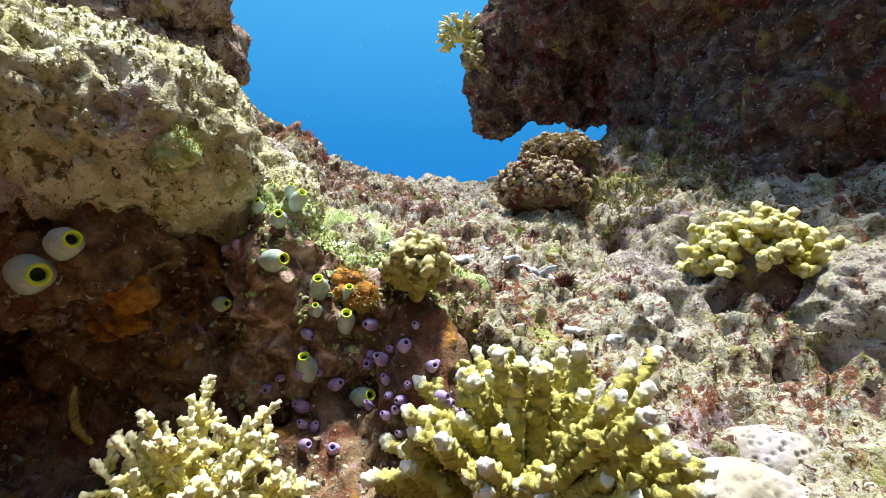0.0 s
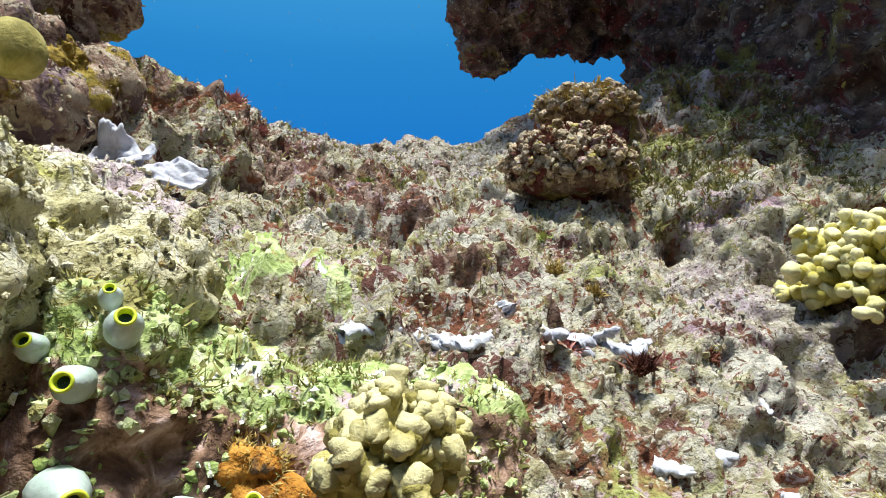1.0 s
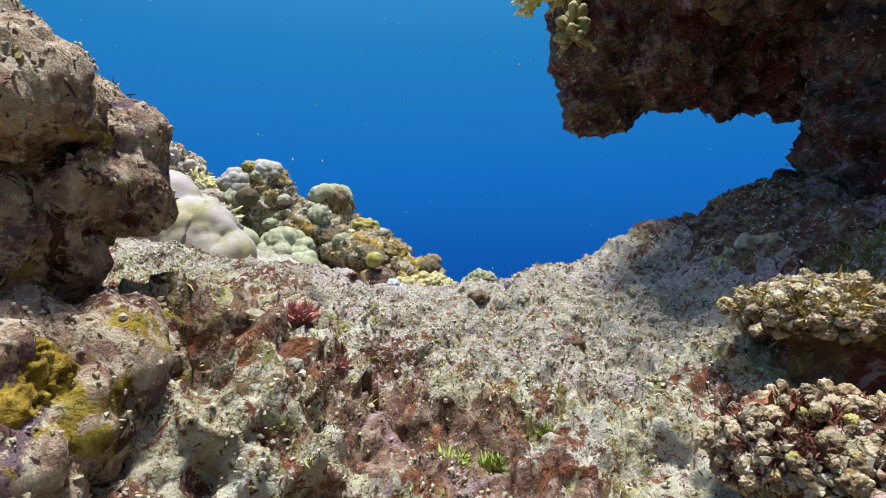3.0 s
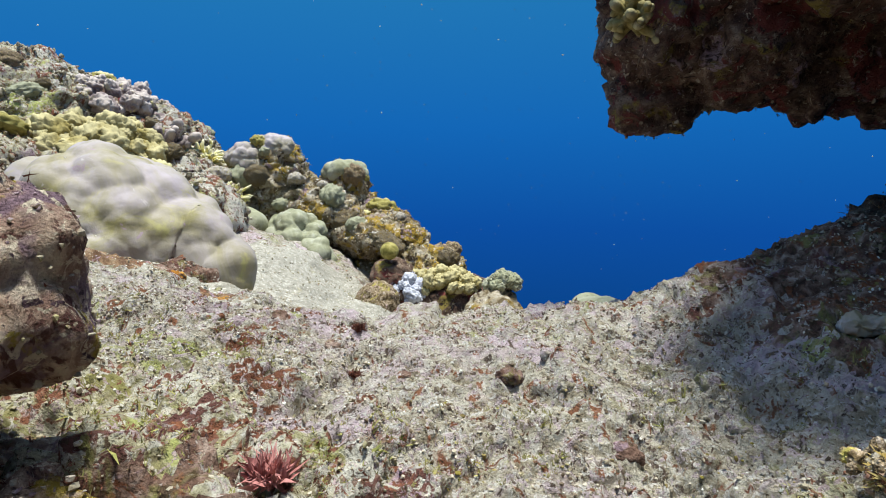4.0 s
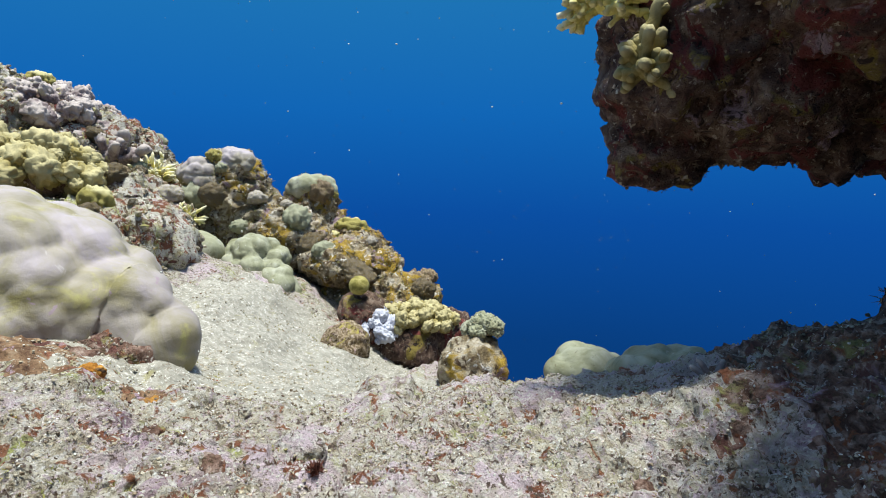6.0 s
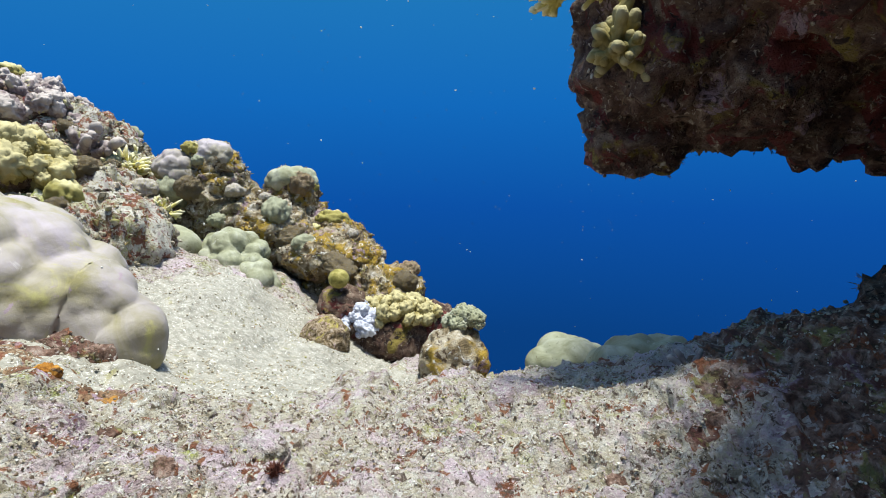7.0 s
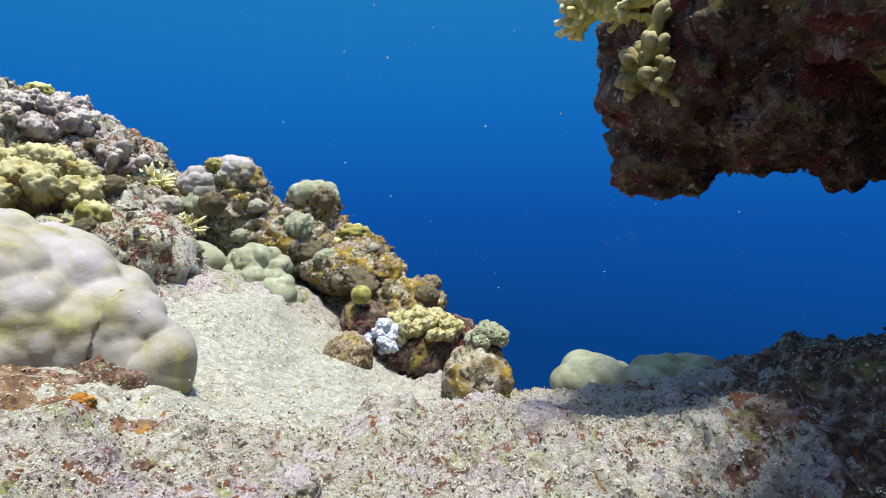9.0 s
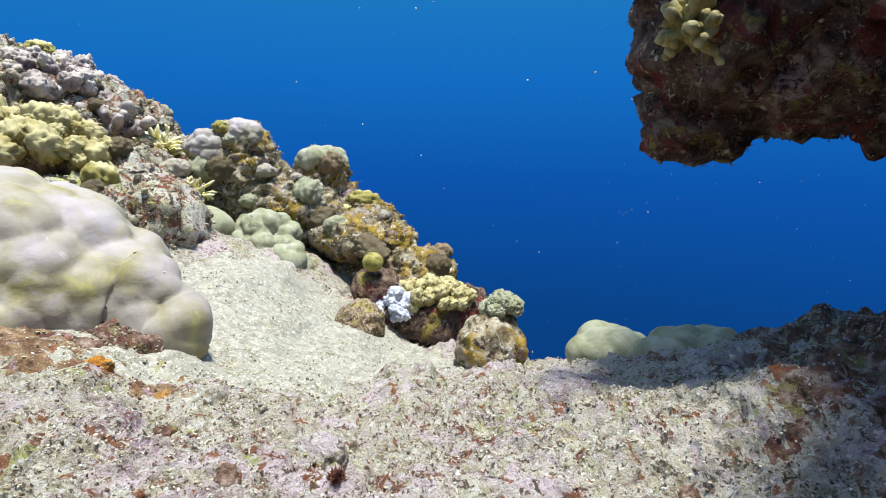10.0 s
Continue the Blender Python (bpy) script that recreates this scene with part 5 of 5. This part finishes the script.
for k, (x, y, r, n, material, word) in enumerate((
        (0.113, 0.641, 0.012, 40, M_YELLOWTURF, "ochre"), (0.141, 0.621, 0.011, 36, M_YELLOWTURF, "ochre"), (0.030, 0.648, 0.011, 44, M_PINKTURF, "pinkish-red"), (-0.091, 0.750, 0.016, 34, M_GREENTURF, "light green"),
        (-0.060, 0.742, 0.013, 26, M_GREENTURF, "light green"), (0.114, 0.681, 0.012, 10, M_GREENTURF, "light green"), (-0.250, 1.082, 0.010, 60, M_REDTURF, "dark red-brown"), (-0.232, 1.010, 0.009, 54, M_REDTURF, "dark red-brown"),
        (-0.215, 0.780, 0.018, 60, M_PINKTURF, "pinkish-red"), (-0.180, 0.770, 0.014, 46, M_PINKTURF, "pinkish-red"), (0.170, 0.560, 0.012, 44, M_PINKTURF, "pinkish-red"), (0.085, 0.500, 0.013, 50, M_PINKTURF, "pinkish-red"),
        (0.130, 0.490, 0.012, 44, M_REDTURF, "dark red-brown"), (0.205, 0.560, 0.012, 44, M_REDTURF, "dark red-brown"), (0.110, 0.795, 0.012, 40, M_REDTURF, "dark red-brown"), (-0.02, 0.80, 0.010, 30, M_GREENTURF, "light green"))):
    tuft(x, y, r, n, material, "small " + word + " algae tuft on the reef rock", 900 + k)
lump("rock_hump", (0.52, 0.56, 0.49), (0.12, 0.09, 0.095), (("fbm", 12, 0.016), ("ridge", 30, 0.010), ("pit", 40, 0.008), ("fbm", 120, 0.004)), M_CREST, "pale silted rock hump beside the cauliflower coral", "rock", 243, 6)

# flecks drifting in the water
rngs = np.random.RandomState(611)
p = np.stack([rngs.uniform(-0.9, 0.9, 420), rngs.uniform(1.0, 2.8, 420), rngs.uniform(0.75, 1.9, 420)], 1)
tagged(new("drifting_flecks", crumbs(p, np.zeros_like(p), 0.0009 * rngs.lognormal(0, 0.35, len(p)), rngs, M_FLECK, "drifting_flecks", 0.0)), "tiny pale flecks drifting in the clear blue water", "flecks", "", "stuff")

# sea squirts
SURFACES = (boulder, under, ledge, stub, ground)
bpy.context.view_layer.update()


def face_on(x, z, y0):
    """The rock that faces the open crevice at this place and height."""
    best = None
    for ob in SURFACES:
        inv = ob.matrix_world.inverted()
        hit, at, n, _ = ob.ray_cast(inv @ Vector((x, y0, z)), Vector((0, 1, 0)))
        if hit and (best is None or (ob.matrix_world @ at).y < best[0].y):
            best = (ob.matrix_world @ at, n)
    return best


def turned_profile(profile, sides=20):
    a = np.arange(sides) / sides * 2 * math.pi
    v = np.concatenate([np.stack([np.cos(a) * r, np.sin(a) * r, 0 * a + z], 1) for r, z in profile])
    k = len(profile)
    f = [[i * sides + j, i * sides + (j + 1) % sides, (i + 1) * sides + (j + 1) % sides, (i + 1) * sides + j] for i in range(k - 1) for j in range(sides)]
    return v, f


def squirt(at, way, size, body, rim, label, group):
    root = thing("sea_squirt", None, at, label, "sea squirt", group)
    prof = [(0.16, -0.75), (0.34, -0.55), (0.47, -0.2), (0.50, 0.15), (0.44, 0.48), (0.31, 0.70), (0.24, 0.80), (0.225, 0.88)]
    v, f = turned_profile(prof)
    v[:, :2] *= (1 + 0.06 * np.sin(np.arctan2(v[:, 1], v[:, 0]) * 3 + v[:, 2] * 3))[:, None]
    part("body", mesh_of("body", v * size, f, body), root)
    v, f = turned_profile([(0.235, 0.84), (0.275, 0.88), (0.275, 0.93), (0.235, 0.96), (0.19, 0.93), (0.17, 0.85), (0.16, 0.7)])
    part("siphon_rim", mesh_of("siphon_rim", v * size, f, rim), root, "bright rim of the siphon")
    v, f = turned_profile([(0.165, 0.74), (0.10, 0.72), (0.01, 0.71)])
    part("siphon", mesh_of("siphon", v * size, f, M_DARKHOLE), root, "dark open siphon")
    root.matrix_basis = Matrix.Translation(at) @ Vector(way).to_track_quat("Z", "Y").to_matrix().to_4x4()
    return root


SQUIRTS = ((-0.247, 0.521, 0.15, 0.028, 0.9, -0.1), (-0.222, 0.536, 0.15, 0.022, 0.9, 0.1), (-0.101, 0.578, 0.24, 0.014, 0.5, 0.5), (-0.128, 0.574, 0.24, 0.011, 0.2, 0.4), (-0.110, 0.564, 0.24, 0.014, 0.2, 0.2), (-0.108, 0.589, 0.24, 0.009, 0.4, 0.6),
           (-0.115, 0.535, 0.24, 0.018, 0.9, 0.0), (-0.080, 0.512, 0.24, 0.016, 0.1, 0.5), (-0.060, 0.508, 0.24, 0.013, 0.1, 0.6), (-0.064, 0.487, 0.24, 0.017, 0.2, 0.5), (-0.088, 0.452, 0.2, 0.018, 0.0, 0.7), (-0.056, 0.434, 0.2, 0.018, 0.6, 0.2),
           (-0.155, 0.505, 0.2, 0.013, 0.8, 0.0), (-0.08, 0.498, 0.24, 0.010, 0.1, 0.4))
for x, z, y0, size, sx, sz in SQUIRTS:
    got = face_on(x, z, y0)
    size *= 0.88
    if got and got[0].y < 0.43:
        way = Vector((sx, -0.75, sz)).normalized()
        squirt(got[0] + way * size * 0.55, way, size, M_SQUIRT, M_RIM, "pale green sea squirt with a yellow-green rim", "green sea squirts")
rngv = np.random.RandomState(77)
for k in range(36):
    x, z = (rngv.uniform(-0.13, 0.02), rngv.uniform(0.40, 0.50)) if k < 24 else (rngv.uniform(-0.045, 0.022), rngv.uniform(0.40, 0.50))
    got = face_on(x, z, 0.2)
    if got:
        way = (got[1] + Vector((rngv.normal(0, 0.3), -0.5, 0.2))).normalized()
        size = rngv.uniform(0.005, 0.010)
        squirt(got[0] + way * size * 0.45, way, size, M_VIOLET, M_VIOLET, "small violet sea squirt on the dark rock", "violet sea squirts")

# leafy and crusting growth on the boulder's edge and the ledge
for x, z, y0, r, material, name, label, cat in (
        (-0.150, 0.592, 0.15, 0.012, M_LIME, "green_algae", "green lobed algae on the boulder's edge", "algae"),
        (-0.138, 0.548, 0.15, 0.004, M_VIOLET, "blue_sponge", "small blue-grey sponge under the boulder", "sponge"),
        (-0.148, 0.545, 0.15, 0.0035, M_VIOLET, "blue_sponge", "small blue-grey sponge under the boulder", "sponge"),
        (-0.212, 0.500, 0.15, 0.017, M_ORANGE, "orange_sponge", "orange sponge crusting the hollow under the boulder", "sponge"),
        (-0.232, 0.492, 0.15, 0.013, M_ORANGE, "orange_sponge", "orange sponge crusting the hollow under the boulder", "sponge"),
        (-0.190, 0.508, 0.15, 0.012, M_ORANGE, "orange_sponge", "orange sponge crusting the hollow under the boulder", "sponge"),
        (-0.066, 0.520, 0.24, 0.014, M_ORANGE, "orange_algae", "orange-brown algae clump on the ledge", "algae"),
        (-0.050, 0.512, 0.24, 0.010, M_ORANGE, "orange_algae", "orange-brown algae clump on the ledge", "algae")):
    got = face_on(x, z, y0)
    if got and got[0].y < 0.45:
        small = lump(name, got[0], (r, r * 0.5, r * 0.9), (("fbm", 50, r * 0.6), ("knob", 120, r * 0.35), ("fbm", 300, r * 0.15)), material, label, cat, int(r * 1e4), 4)
        if cat == "algae":
            fuzz(small, 420, r * 0.16, M_YELLOWTURF if material is M_ORANGE else M_TURF, int(r * 1e5))
